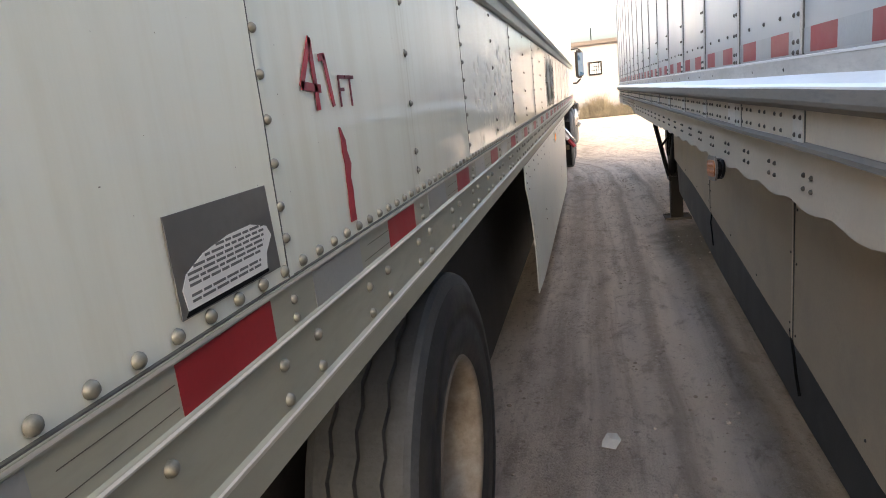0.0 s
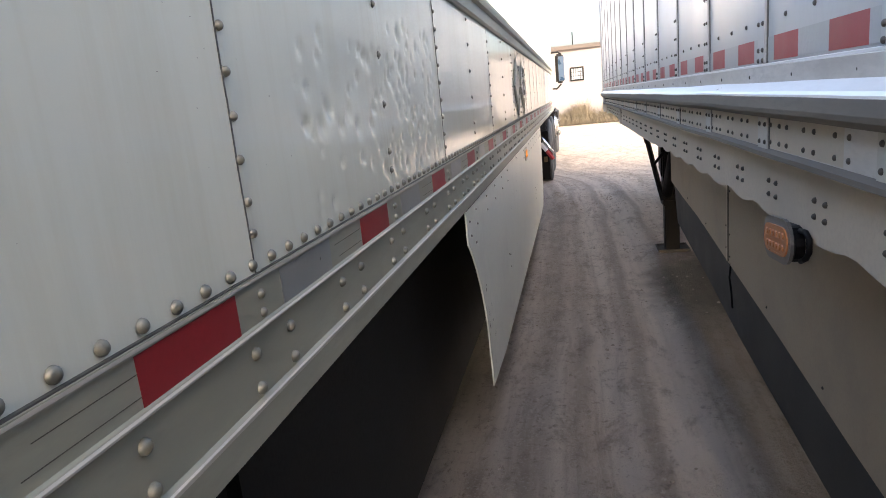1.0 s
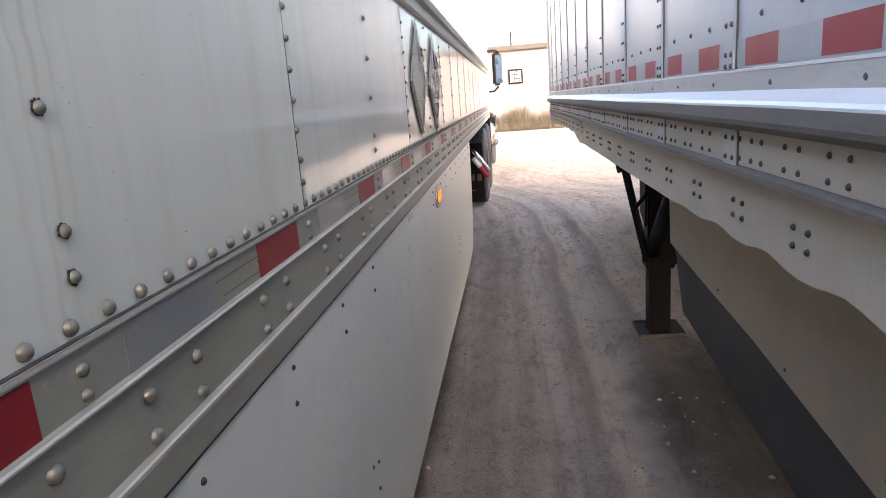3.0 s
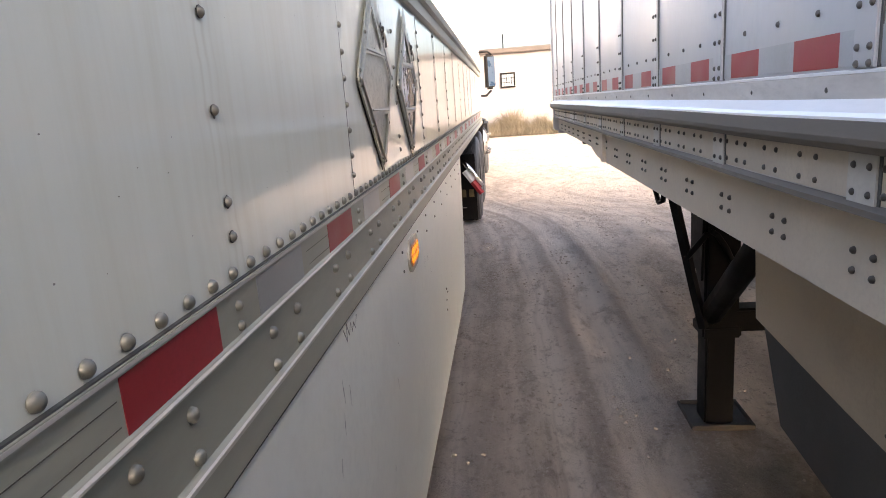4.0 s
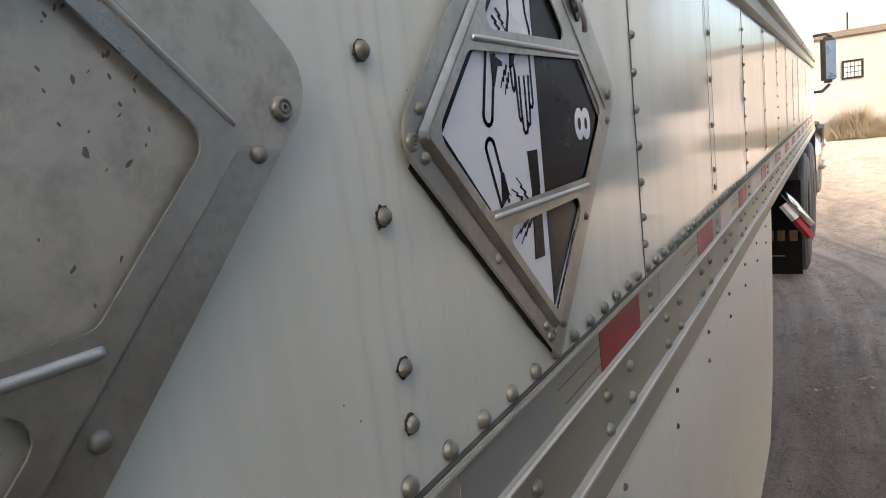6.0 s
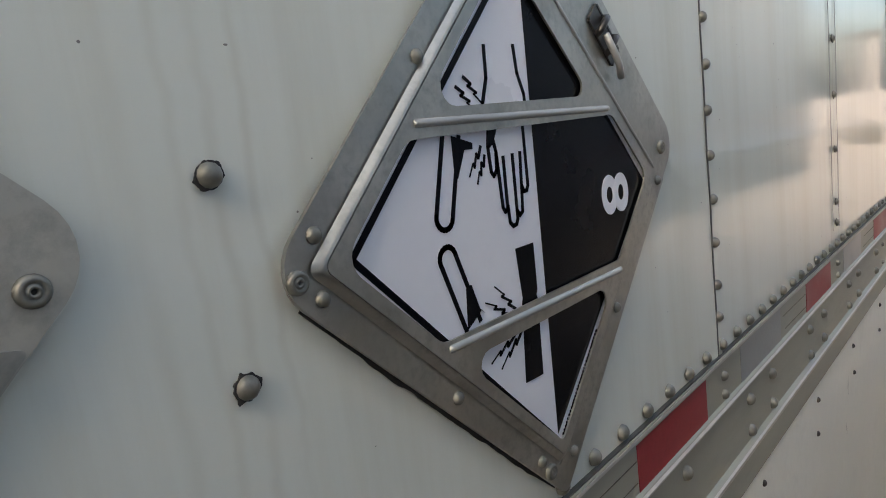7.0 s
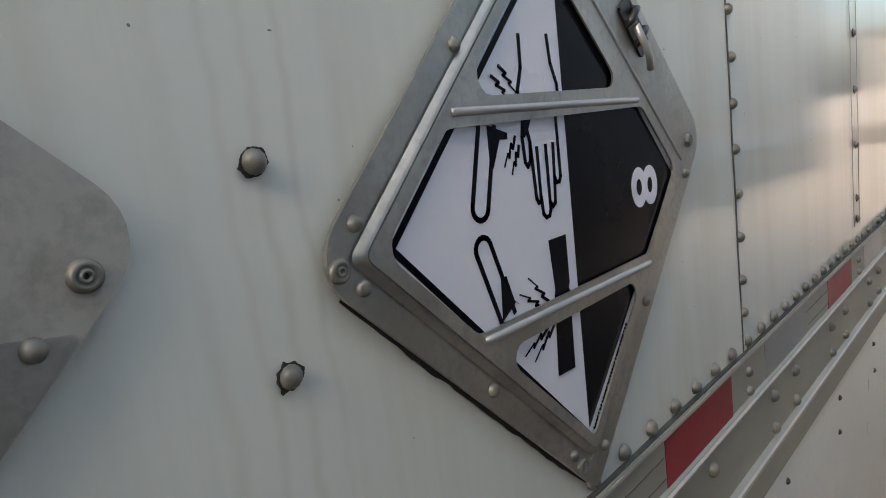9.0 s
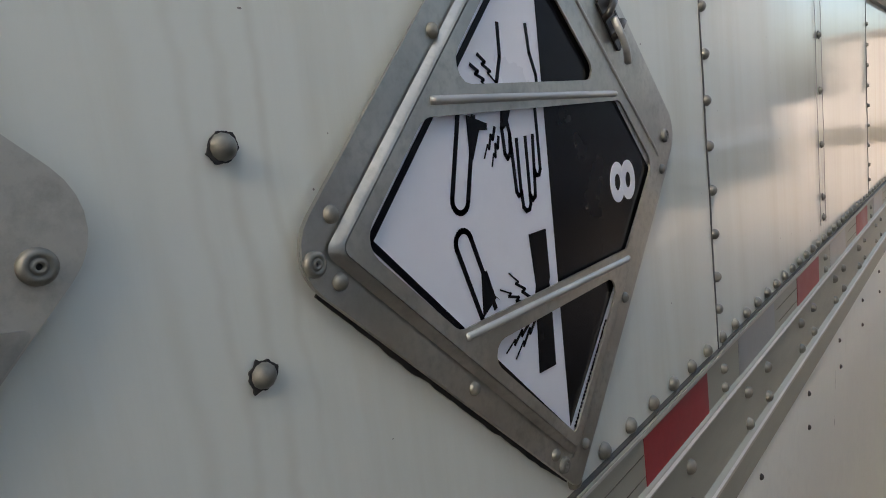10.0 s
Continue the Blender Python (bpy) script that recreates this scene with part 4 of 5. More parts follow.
        put("screw_hole", PIN, 0.0013, 0, 0, s)
        put("spacer", SPACER, 0.0, u * 0.985, v * 0.985, h)
    if not filled:
        fv, ff = [], []
        for _ in range(700):
            u, v = random.uniform(-0.17, 0.17), random.uniform(-0.12, 0.17)
            if abs(u) + abs(v) > 0.175 or (noise.noise(Vector((u * 14, v * 14, 2))) < -0.12 and random.random() < 0.8):
                continue
            r = random.uniform(0.0005, 0.0010) + 0.0012 * random.random() ** 3
            n = len(fv)
            lean = random.uniform(-0.5, 0.9)
            for k in range(7):
                a = k * 0.8976
                p, q = r * random.uniform(0.6, 1.3) * math.cos(a) * 0.7, r * random.uniform(0.7, 1.5) * math.sin(a)
                fv.append((0.0058, u + p + lean * q, v + q))
            ff.append(tuple(range(n, n + 7)))
        tagged(raw("fleck", fv, ff, M_SEAL2, h), kind="stuff")
    # contact shadow, with some grime, painted on the sheet along the lower edge
    edge, low = [], []
    for i in range(61):
        f = i / 60
        u, v = -0.205 + 0.198 * f, -0.0195 - 0.198 * f
        edge.append((u + 0.004, v + 0.004))
        off = (0.0006 + 0.0011 * (noise.noise(Vector((f * 16, 3.0 if filled else 7.0, 0))) + 0.4) + random.uniform(0, 0.0004)) * min(1.0, 0.2 + 3 * f, 8 * (1 - f))
        low.append((u - max(0.0, off), v - max(0.0, off)))
    part("grime_line", plate_x(edge + low[::-1], 0.0003, 0.0010), M_CHIP, h, "contact shadow and grime along the edge")
    # spring clip: a dark folded strap with two rolled loops and a bright tongue
    clip = part("spring_clip", box(bmesh.new(), 0.0057, 0.0072, -0.0105, 0.0105, -0.024, 0.026, 0.002), M_CLIP, h, "bent steel spring clip", m=pose(0, 0.122, 0.1195, 42, 0, 0))
    for dz in (0.010, -0.010):
        part("rolled_loop", tube(bmesh.new(), [(0.0072, -0.010, dz), (0.0115, -0.008, dz + 0.002), (0.0125, 0.0, dz + 0.003), (0.0110, 0.008, dz + 0.001), (0.0072, 0.010, dz)], 0.0030, 8), M_CLIP, clip, smooth=True)
    part("tongue", tube(bmesh.new(), [(0.0125, -0.006, 0.006), (0.0150, -0.010, -0.010), (0.0150, -0.012, -0.022), (0.0120, -0.0125, -0.034)], 0.0030, 10), M_HOLD_EDGE, clip, "bright spring tongue", smooth=True)
    return h


HM = pose(0.0, 5.797, 1.495, 0.5, 0, 0)
holder(HM, "dull metal diamond placard holder filled with a corrosive sign", True, (0.2165, 0.0205))
holder(pose(0.0, 5.261, 1.501, 0.2, 0, 0), "empty dull metal diamond placard holder with flecked back plate", False, (0.2210, 0.0115))

# class 8 placard, turned on its side
pl = thing("hazard_placard", "white and black diamond corrosive placard numbered 8", "sign", m=HM @ pose(0.0019, 0, 0, 0))
X0, X1 = 0.0051, 0.0055
part("sheet", loops_plate(rounded([(-0.1855, 0), (-0.003, -0.1865), (0.1855, -0.003), (0.001, 0.1865)], (0.008,) * 4), [], 0.0041, 0.0050), M_PWHITE, pl)
part("border", stroke(bmesh.new(), [(0.003, 0.1740), (-0.1725, -0.0005), (-0.006, -0.1755)], 0.0042, X0, X1), M_PBLACK, pl)
part("black_half", plate_x([(-0.0035, -0.1725), (0.1730, -0.0060), (0.0075, 0.1700)], X0, X1), M_PBLACK, pl)
part("figure_eight", annulus(annulus(bmesh.new(), 0.1065, -0.0085, 0.0165, 0.0068, 0.80, 1.0, X1, X1 + 0.0005, 28), 0.1262, -0.0090, 0.0165, 0.0068, 0.80, 1.0, X1, X1 + 0.0007, 28), M_PWHITE, pl, "white numeral eight lying on its side")


def tube_sign(end, mouth, w):
    """A test tube drawn as an outline from its round end to its open mouth."""
    end, mouth = Vector(end), Vector(mouth)
    d = (end - mouth).normalized()
    n = Vector((-d.y, d.x)) * w / 2
    pts = [mouth + n]
    for i in range(11):
        a = math.pi * i / 10
        pts.append(end - d * w / 2 + d * w / 2 * math.sin(a) + n * math.cos(a))
    pts.append(mouth - n)
    return stroke(bmesh.new(), pts, 0.0034, X0, X1)


part("test_tube", tube_sign((-0.1000, 0.0015), (-0.0830, 0.0570), 0.0145), M_PBLACK, pl)
part("test_tube", tube_sign((-0.1020, -0.0095), (-0.0835, -0.0640), 0.0145), M_PBLACK, pl)
part("liquid", plate_x([(-0.0830, 0.0560), (-0.0640, 0.0500), (-0.0645, 0.0462), (-0.0725, 0.0465), (-0.0815, 0.0300), (-0.0840, 0.0330)], X0, X1 + 0.0002), M_PBLACK, pl)
part("liquid", plate_x([(-0.0895, -0.0640), (-0.0745, -0.0555), (-0.0715, -0.0580), (-0.0760, -0.0540), (-0.0815, -0.0370), (-0.0865, -0.0375)], X0, X1 + 0.0002), M_PBLACK, pl)
part("struck_bar", plate_x([(-0.0312, -0.0247), (-0.0102, -0.0247), (-0.0112, -0.0585), (-0.0130, -0.0620), (-0.0118, -0.0650), (-0.0150, -0.1209), (-0.0360, -0.1197), (-0.0318, -0.0800), (-0.0275, -0.0735), (-0.0310, -0.0660), (-0.0290, -0.0600)], X0, X1 + 0.0003), M_PBLACK, pl)
ARM = [[(-0.0410, 0.1094), (-0.0422, 0.0894), (-0.0485, 0.0740), (-0.0500, 0.0700)], [(-0.0090, 0.1101), (-0.0076, 0.0921), (-0.0020, 0.0780), (-0.0020, 0.0690)],
       [(-0.0460, 0.0570), (-0.0485, 0.0460), (-0.0478, 0.0300), (-0.0455, 0.0270), (-0.0420, 0.0300), (-0.0405, 0.0420), (-0.0440, 0.0570)],
       [(-0.0405, 0.0420), (-0.0395, 0.0050), (-0.0375, 0.0020), (-0.0345, 0.0030), (-0.0335, 0.0380)],
       [(-0.0340, 0.0050), (-0.0335, -0.0060), (-0.0305, -0.0090), (-0.0265, -0.0085), (-0.0245, -0.0050), (-0.0230, 0.0385)],
       [(-0.0245, 0.0010), (-0.0215, -0.0030), (-0.0180, -0.0010), (-0.0165, 0.0120), (-0.0140, 0.0390)],
       [(-0.0160, 0.0170), (-0.0140, 0.0125), (-0.0105, 0.0125), (-0.0085, 0.0160), (-0.0075, 0.0560)]]
for pts in ARM:
    part("outline_stroke", stroke(bmesh.new(), pts, 0.0030, X0, X1), M_PBLACK, pl)
part("wound", plate_x([(-0.0475, 0.0575), (-0.0370, 0.0575), (-0.0425, 0.0480), (-0.0465, 0.0455)], X0, X1 + 0.0002), M_PBLACK, pl)
for y0, z0, y1, z1 in ((-0.0733, 0.0846, -0.0564, 0.0695), (-0.0650, 0.0905, -0.0495, 0.0740), (-0.0560, 0.0470, -0.0700, 0.0295), (-0.0530, 0.0410, -0.0630, 0.0240), (-0.0376, -0.0657, -0.0584, -0.0445), (-0.0440, -0.0676, -0.0695, -0.0524), (-0.0427, -0.0826, -0.0708, -0.0934), (-0.0337, -0.0817, -0.0609, -0.1005)):
    # a jagged spark that thins out
    a, d = Vector((y0, z0)), Vector((y1 - y0, z1 - z0))
    n = Vector((-d.y, d.x)).normalized()
    bend_pts = [a + d * f + n * o for f, o in ((0.0, 0.0), (0.34, 0.0017), (0.28, -0.0014), (0.66, 0.0014), (0.60, -0.0012), (1.0, 0.0))]
    bm = bmesh.new()
    for p, q, w in zip(bend_pts, bend_pts[1:], (0.0022, 0.0020, 0.0018, 0.0015, 0.0010)):
        stroke(bm, [p, q], w, X0, X1)
    part("spark", bm, M_PBLACK, pl)
bm = bmesh.new()
for i in range(30):
    a = i / 30
    box(bm, X0, X1, 0.0, 0.0035 * random.uniform(0.4, 1.0), 0.0, 0.0020)
    bmesh.ops.translate(bm, verts=bm.verts[-8:], vec=(0, 0.002 + 0.064 * a, -0.1765 + 0.064 * a))
part("print_line", bm, M_PBLACK, pl)

# specks and short scratches in the sheet paint
M_SPECK = material("paint_speck", (0.24, 0.23, 0.20), 0.7, var=0.3, scale=40)
sv, sf = [], []
for i in range(420):
    y, z = random.uniform(-0.5, 8.5), random.uniform(1.30, 1.75)
    r, q = random.uniform(0.0003, 0.0009), random.choice((1.0, 1.0, 1.5, 2.2))
    n = len(sv)
    sv += [(0.0022, y + q * r * math.cos(k * 1.047), z + r * math.sin(k * 1.047)) for k in range(6)]
    sf.append(tuple(range(n, n + 6)))
tagged(raw("paint_speck", sv, sf, M_SPECK, A), kind="stuff")

# the inner posts print through the sheet as faint upright lines
M_PRINT_LINE = material("post_line", (0.30, 0.30, 0.28), 0.5, var=0.2, scale=30)
for k in range(11, 22, 2):
    for dy, w in ((-0.027, 0.0016), (0.022, 0.0012)):
        y = P * k + 0.072 + dy
        wob = random.uniform(0, 6)
        pts = [(y + 0.0018 * math.sin(wob + 2.2 * i) + 0.004 * i / 8 * (1 if dy > 0 else 0), 1.300 + 0.455 * i / 8) for i in range(9)]
        bm = ribbon(pts, w, 0.0002, 0.0012)
        part("post_line", bm, M_PRINT_LINE, A)

# cracked paint round the middle post's rivets
for k in (1, 3, 5, 7, 9, 11):
    for z in (1.312, 1.3505, 1.4475, 1.5455, 1.643):
        y = P * k + 0.072
        tears = [(random.uniform(0, 6.28), random.uniform(0.10, 0.34), random.uniform(0.04, 0.24)) for _ in range(11)]
        pts = []
        for i in range(48):
            a = i * 2 * math.pi / 48
            q = 1.08 + 0.07 * math.sin(a * 2 + tears[0][0]) + random.uniform(-0.03, 0.03)
            for a0, wide, far in tears:
                off = abs((a - a0 + math.pi) % (2 * math.pi) - math.pi)
                q += far * max(0.0, 1 - off / wide)
            pts.append((y + 0.0061 * q * math.cos(a), z + 0.0061 * q * math.sin(a)))
        part("paint_chip", plate_x(pts, 0.0002, 0.0012), M_CHIP, A)

# skirt fittings
SB = dome_mesh("skirt_bolt", 0.0048, 0.0042, M_BOLT, 10)
for y, z in ((2.775, 1.026), (2.790, 0.972), (2.885, 0.927)):
    put("bolt", SB, 0.007, y, z, skirt)
for y, z, r in ((3.03, 0.70, 0.010), (3.04, 0.715, 0.006), (3.14, 0.60, 0.008), (3.065, 0.585, 0.010), (3.05, 0.545, 0.014), (3.15, 0.53, 0.007), (3.06, 0.53, 0.007)):
    part("scuff", plate_x([(y + r * random.uniform(0.15, 0.45) * math.cos(k * 0.7854), z + 1.5 * r * random.uniform(0.5, 1.0) * math.sin(k * 0.7854)) for k in range(8)], 0.0069, 0.0073), M_BOLT, skirt)
for j in range(17):
    y = 2.94 + 0.302 * j
    if y < 4.3 or y > 5.95:
        put("bolt", SB, 0.007, y + random.uniform(-0.01, 0.01), 1.043, skirt)
        put("bolt", SB, 0.007, y + random.uniform(-0.01, 0.01), 0.985, skirt)
for y, z in ((3.95, 0.616), (3.99, 0.536), (4.0, 0.60), (6.51, 0.60), (6.50, 0.55), (6.49, 0.505), (6.56, 0.57), (5.39, 1.041), (5.394, 0.985), (5.715, 1.034), (5.714, 0.977)):
    put("bolt", SB, 0.007, y, z, skirt)
M_AMBER = material("amber_lens", (0.78, 0.23, 0.008), 0.25, var=0.2, scale=80)
M_DOT = material("amber_dot", (0.80, 0.26, 0.01), 0.2, var=0.1, scale=60)
ab = M_DOT.node_tree.nodes["Principled BSDF"]
ab.inputs["Emission Color"].default_value = (1.0, 0.32, 0.02, 1)
ab.inputs["Emission Strength"].default_value = 0.10
al = M_AMBER.node_tree.nodes["Principled BSDF"]
al.inputs["Emission Color"].default_value = (1.0, 0.30, 0.01, 1)
al.inputs["Emission Strength"].default_value = 0.05
M_AMBER_DULL = material("dull_amber", (0.42, 0.16, 0.06), 0.35, var=0.15, scale=40)


def capsule(ly, lz, seg=8):
    r = lz / 2
    return [(ly / 2 - r + r * math.cos(math.pi * (i / seg - 0.5)), r * math.sin(math.pi * (i / seg - 0.5))) for i in range(seg + 1)] + [(-ly / 2 + r + r * math.cos(math.pi * (i / seg + 0.5)), r * math.sin(math.pi * (i / seg + 0.5))) for i in range(seg + 1)]


def side_lamp(m, lens_mat, label, bezel_mat):
    la = thing("side_marker_lamp", label, "lamp", m=m)
    part("bezel", loops_plate(capsule(0.200, 0.098), [capsule(0.166, 0.064)], 0.0, 0.007), bezel_mat, la)
    ln = part("lens", loops_plate(capsule(0.164, 0.062), [], 0.001, 0.010), lens_mat, la)
    part("lens_rim", loops_plate(capsule(0.1665, 0.0645), [capsule(0.158, 0.056)], 0.007, 0.0105), M_AMBER_DULL, la)
    for i in range(6):
        for k in (-1, 1):
            ob = part("lens_dot", lathe_x([(0.010, 0.0085), (0.0125, 0.006), (0.0130, 0.0)], 8), M_DOT if lens_mat is M_AMBER else lens_mat, ln, m=pose(0, -0.056 + 0.0225 * i, 0.013 * k))
    return la


side_lamp(pose(0.0072, 5.575, 0.998, 0, 0, 0), M_AMBER, "lit amber oval marker lamp on the white skirt", M_HOLD)
bl = side_lamp(pose(0.812, 2.10, 1.074, 0, 0, 180) @ Matrix.Rotation(radians(5), 4, "X"), M_AMBER_DULL, "dull amber oval marker lamp with black wire guard", M_FOIL)
part("housing", loops_plate([(y + 0.006, z - 0.002) for y, z in capsule(0.200, 0.078)], [], -0.0195, -0.0005), M_BLACK, bl, "black rubber housing")
part("wire_guard", tube(bmesh.new(), [(-0.012, 0.10, 0.030), (-0.012, 0.130, 0.030), (-0.012, 0.150, 0.018), (-0.012, 0.150, -0.008), (-0.012, 0.130, -0.024), (-0.012, 0.10, -0.034)], 0.006, 8), M_BLACK, bl, smooth=True)

# dark smears rubbed into the skirt
M_SMEAR = material("rubbed_smear", (0.38, 0.37, 0.36), 0.6, var=0.2, scale=60)
for i in range(26):
    y = random.choice((2.99, 3.05, 3.25, 4.3, 4.62, 5.1, 5.9, 6.8)) + random.uniform(-0.08, 0.12)
    z = random.uniform(0.32, 0.75) if y < 4 else random.uniform(0.5, 1.0)
    ln = random.uniform(0.01, 0.05)
    lean = random.uniform(-0.2, 0.4)
    pts = [(y + lean * ln * k / 3 + random.uniform(-0.002, 0.002), z - ln * k / 3) for k in range(4)]
    bm = bmesh.new()
    for (a, b), w in zip(zip(pts, pts[1:]), (0.0016, 0.0038, 0.0014)):
        stroke(bm, [a, b], w, 0.0071, 0.0074)
    bmesh.ops.remove_doubles(bm, verts=bm.verts, dist=0.0004)
    part("smear", bm, M_SMEAR, skirt)

# marker scribble on the skirt
bm = stroke(bmesh.new(), [(4.715, 1.062), (4.735, 1.035), (4.737, 1.068), (4.752, 1.04), (4.768, 1.058), (4.774, 1.04), (4.79, 1.052), (4.80, 1.038), (4.815, 1.058)], 0.0035, 0.0072, 0.0076)
bmesh.ops.remove_doubles(bm, verts=bm.verts, dist=0.0025)
tagged(part("pen_scribble", bm, M_INK), "grey unreadable pen scribble on the skirt", "marking")

# ---- details of the grey trailer ----
for j in range(-12, 9):
    y = 5.24 + P * j
    if y < B_Y0 or y > B_Y1 - 0.06:
        continue
    post = part("side_post", boxed(0.793, 0.800, y - 0.028, y + 0.028, 1.446, 3.03, bevel=0.002), M_BSHEET, B)
    part("post_gap", boxed(0.7970, 0.8008, y - 0.0325, y - 0.0282, 1.446, 3.03), M_SEAL, B)
BB = dome_mesh("dark_rivet", 0.0056, 0.0045, M_BOLT, 10, -1)
BB2 = dome_mesh("beam_bolt", 0.0066, 0.007, M_BOLT, 8, -1)
M_BTAPE = material("faded_white_tape", (0.36, 0.365, 0.37), 0.4, var=0.1, scale=9, fine=120, dirt=(0.28, 0.27, 0.25), dirt_amount=0.3, dirt_scale=8)
tape_b = []
for nm, mt, a, b in (("red_tape", M_RED, 0.0, 0.152), ("white_tape", M_BTAPE, 0.152, 0.3048)):
    me = bpy.data.meshes.new(nm)
    bm = boxed(0.7988, 0.7998, a, b, 1.4495, 1.4995)
    bm.to_mesh(me)
    bm.free()
    me.materials.append(mt)
    tape_b.append((nm, me))
for j in range(-20, 15):
    for nm, me in tape_b:
        put(nm, me, 0, 5.317 + 0.3048 * j, 0, B)
for j in range(-13, 8):
    y = 5.24 + P * j
    if y < 0.8:
        continue
    for z in (1.452, 1.474, 1.53, 1.59, 1.66):
        put("rivet", BB, 0.793, y - 0.016, z, B)
        put("rivet", BB, 0.793, y + 0.016, z, B)
    for dy in (0.15, 0.30, 0.46):
        put("rivet", BB, 0.80, y + dy, 1.535, B)
    put("rivet", BB, 0.797, y + 0.1, 1.418, B)
    put("rivet", BB, 0.797, y + 0.4, 1.418, B)
    sp = part("splice_plate", boxed(0.7950, 0.7984, y - 0.05, y + 0.025, 1.253, 1.330, bevel=0.001), M_EDGE, B, "bright splice plate")
    part("splice_gap", boxed(0.7970, 0.7984, y - 0.058, y - 0.051, 1.255, 1.330), M_SEAL, B)
    for dy in (-0.033, 0.008):
        for z in (1.314, 1.275):
            put("bolt", BB, 0.7950, y + dy, z, sp)
    for dy in (0.128, 0.185, 0.282, 0.335, 0.4346, 0.4826, 0.545):
        for z in (1.314, 1.277):
            put("bolt", BB, 0.7985, y + dy, z, B)
for j in range(-14, 15):
    y = 5.275 + 0.3048 * j
    if y < 0.9:
        continue
    hi = 0.0 if y < 7.1 else 0.02
    for dy in (-0.028, 0.028):
        for z in (1.174, 1.142):
            put("bolt", BB2, 0.832, y + dy, z + hi, B)
part("front_post", boxed(0.785, 0.86, B_Y1 - 0.05, B_Y1 + 0.01, 1.13, 3.05, bevel=0.01), M_BSHEET, B)
part("front_step", boxed(0.815, 0.832, 7.12, 7.19, 1.085, 1.234), M_BEAM, B)
# skirt seams
for y, low in ((2.02, 0.37), (3.86, 0.55)):
    part("skirt_seam", boxed(1.079, 1.0845, y - 0.006, y + 0.006, low, 1.08), M_BEAM, bskirt)
    part("seam_line", boxed(1.081, 1.0848, y - 0.013, y - 0.007, low, 1.08), M_SEAL, bskirt)
    for z in (0.93, 0.72, low + 0.06):
        put("bolt", BB, 1.085, y + 0.035, z, bskirt)
        put("bolt", BB, 1.085, y - 0.04, z - 0.03, bskirt)
for y, z in ((1.3, 0.34), (2.6, 0.47), (3.2, 0.53), (4.4, 0.63), (5.0, 0.68)):
    put("bolt", BB, 1.085, y, z, bskirt)
part("torn_strip", tube(bmesh.new(), [(1.088, 2.06, 0.40), (1.080, 2.01, 0.37), (1.082, 1.985, 0.31), (1.088, 1.98, 0.24), (1.094, 1.95, 0.16)], 0.006, 6), M_BLACK, B)
part("torn_strip", tube(bmesh.new(), [(1.09, 3.82, 0.56), (1.078, 3.80, 0.48), (1.08, 3.77, 0.42), (1.09, 3.79, 0.33)], 0.005, 6), M_BLACK, B)
# landing gear bracing
lx, ly = LEG
for pts, r in (([(1.13, 6.33, 0.50), (1.13, 5.62, 1.09)], 0.048), ([(1.015, 6.28, 0.762), (1.060, 6.28, 0.815), (1.095, 6.28, 0.860), (1.113, 6.28, 0.869), (1.135, 6.28, 0.853), (1.170, 6.28, 0.800), (1.205, 6.28, 0.722)], 0.012)):
    part("brace", tube(bmesh.new(), pts, r, 10), M_BLACK, B, smooth=True)
part("strut", tube(bmesh.new(), [(1.092, 6.29, 0.46), (1.058, 6.29, 0.60), (0.940, 6.29, 1.13)], 0.021, 4), M_BLACK, B)
part("cross_shaft", boxed(lx + 0.05, lx + 1.3, ly - 0.06, ly + 0.04, 0.43, 0.53, bevel=0.01), M_BLACK, B)
part("gusset_plate", plate_x([(ly - 0.09, 1.2), (ly + 0.09, 1.2), (ly + 0.09, 0.72), (ly - 0.06, 0.66)], lx - 0.085, lx - 0.075), M_BLACK, B)
part("leg_collar", boxed(lx - 0.078, lx + 0.078, ly - 0.078, ly + 0.078, 0.41, 0.46, bevel=0.008), M_BLACK, B)
part("crank_handle", tube(bmesh.new(), [(1.0, 6.85, 1.10), (1.0, 6.78, 1.0), (1.0, 6.68, 0.93), (1.0, 6.60, 0.95), (1.0, 6.56, 1.08)], 0.012, 8), M_BLACK, B, smooth=True)

# ---- details of the tractor ----
M_CHROME = material("chrome", (0.7, 0.7, 0.7), 0.15, 1.0, var=0.03, scale=5)
# the sky's blue reflection is put into the mirror's base colour
M_BLUE = material("mirror_blue", (0.010, 0.030, 0.065), 0.3, var=0.1, scale=4)
M_GOLD = material("faded_gold", (0.10, 0.075, 0.03), 0.5, var=0.4, scale=25)
for i, wide in enumerate((0.050, 0.058, 0.052, 0.056)):
    part("flap_print", boxed(-0.36 + 0.085 * i, -0.36 + 0.085 * i + wide, 10.894, 10.8985, 0.37, 0.455), M_GOLD, T, "faded gold bars of worn lettering")
part("flap_line", boxed(-0.36, -0.14, 10.894, 10.8985, 0.245, 0.255), M_INK, T)
bm = bmesh.new()
tube(bm, [(0.055, 10.80, 0.50), (-0.10, 10.82, 0.72), (-0.16, 10.85, 0.78)], 0.03, 8)
part("fender_bar", bm, M_CHROME, T, "bright slanted fender bracket", smooth=True)
part("red_stripe", tube(bmesh.new(), [(0.045, 10.78, 0.42), (-0.05, 10.80, 0.55)], 0.035, 6), M_RED, T)
part("white_stripe", tube(bmesh.new(), [(-0.055, 10.80, 0.557), (-0.14, 10.82, 0.67)], 0.034, 6), M_PWHITE, T)
part("fuel_tank", tube(bmesh.new(), [(-0.25, 14.3, 0.72), (-0.25, 15.9, 0.72)], 0.30, 20), M_CHROME, T, smooth=True)
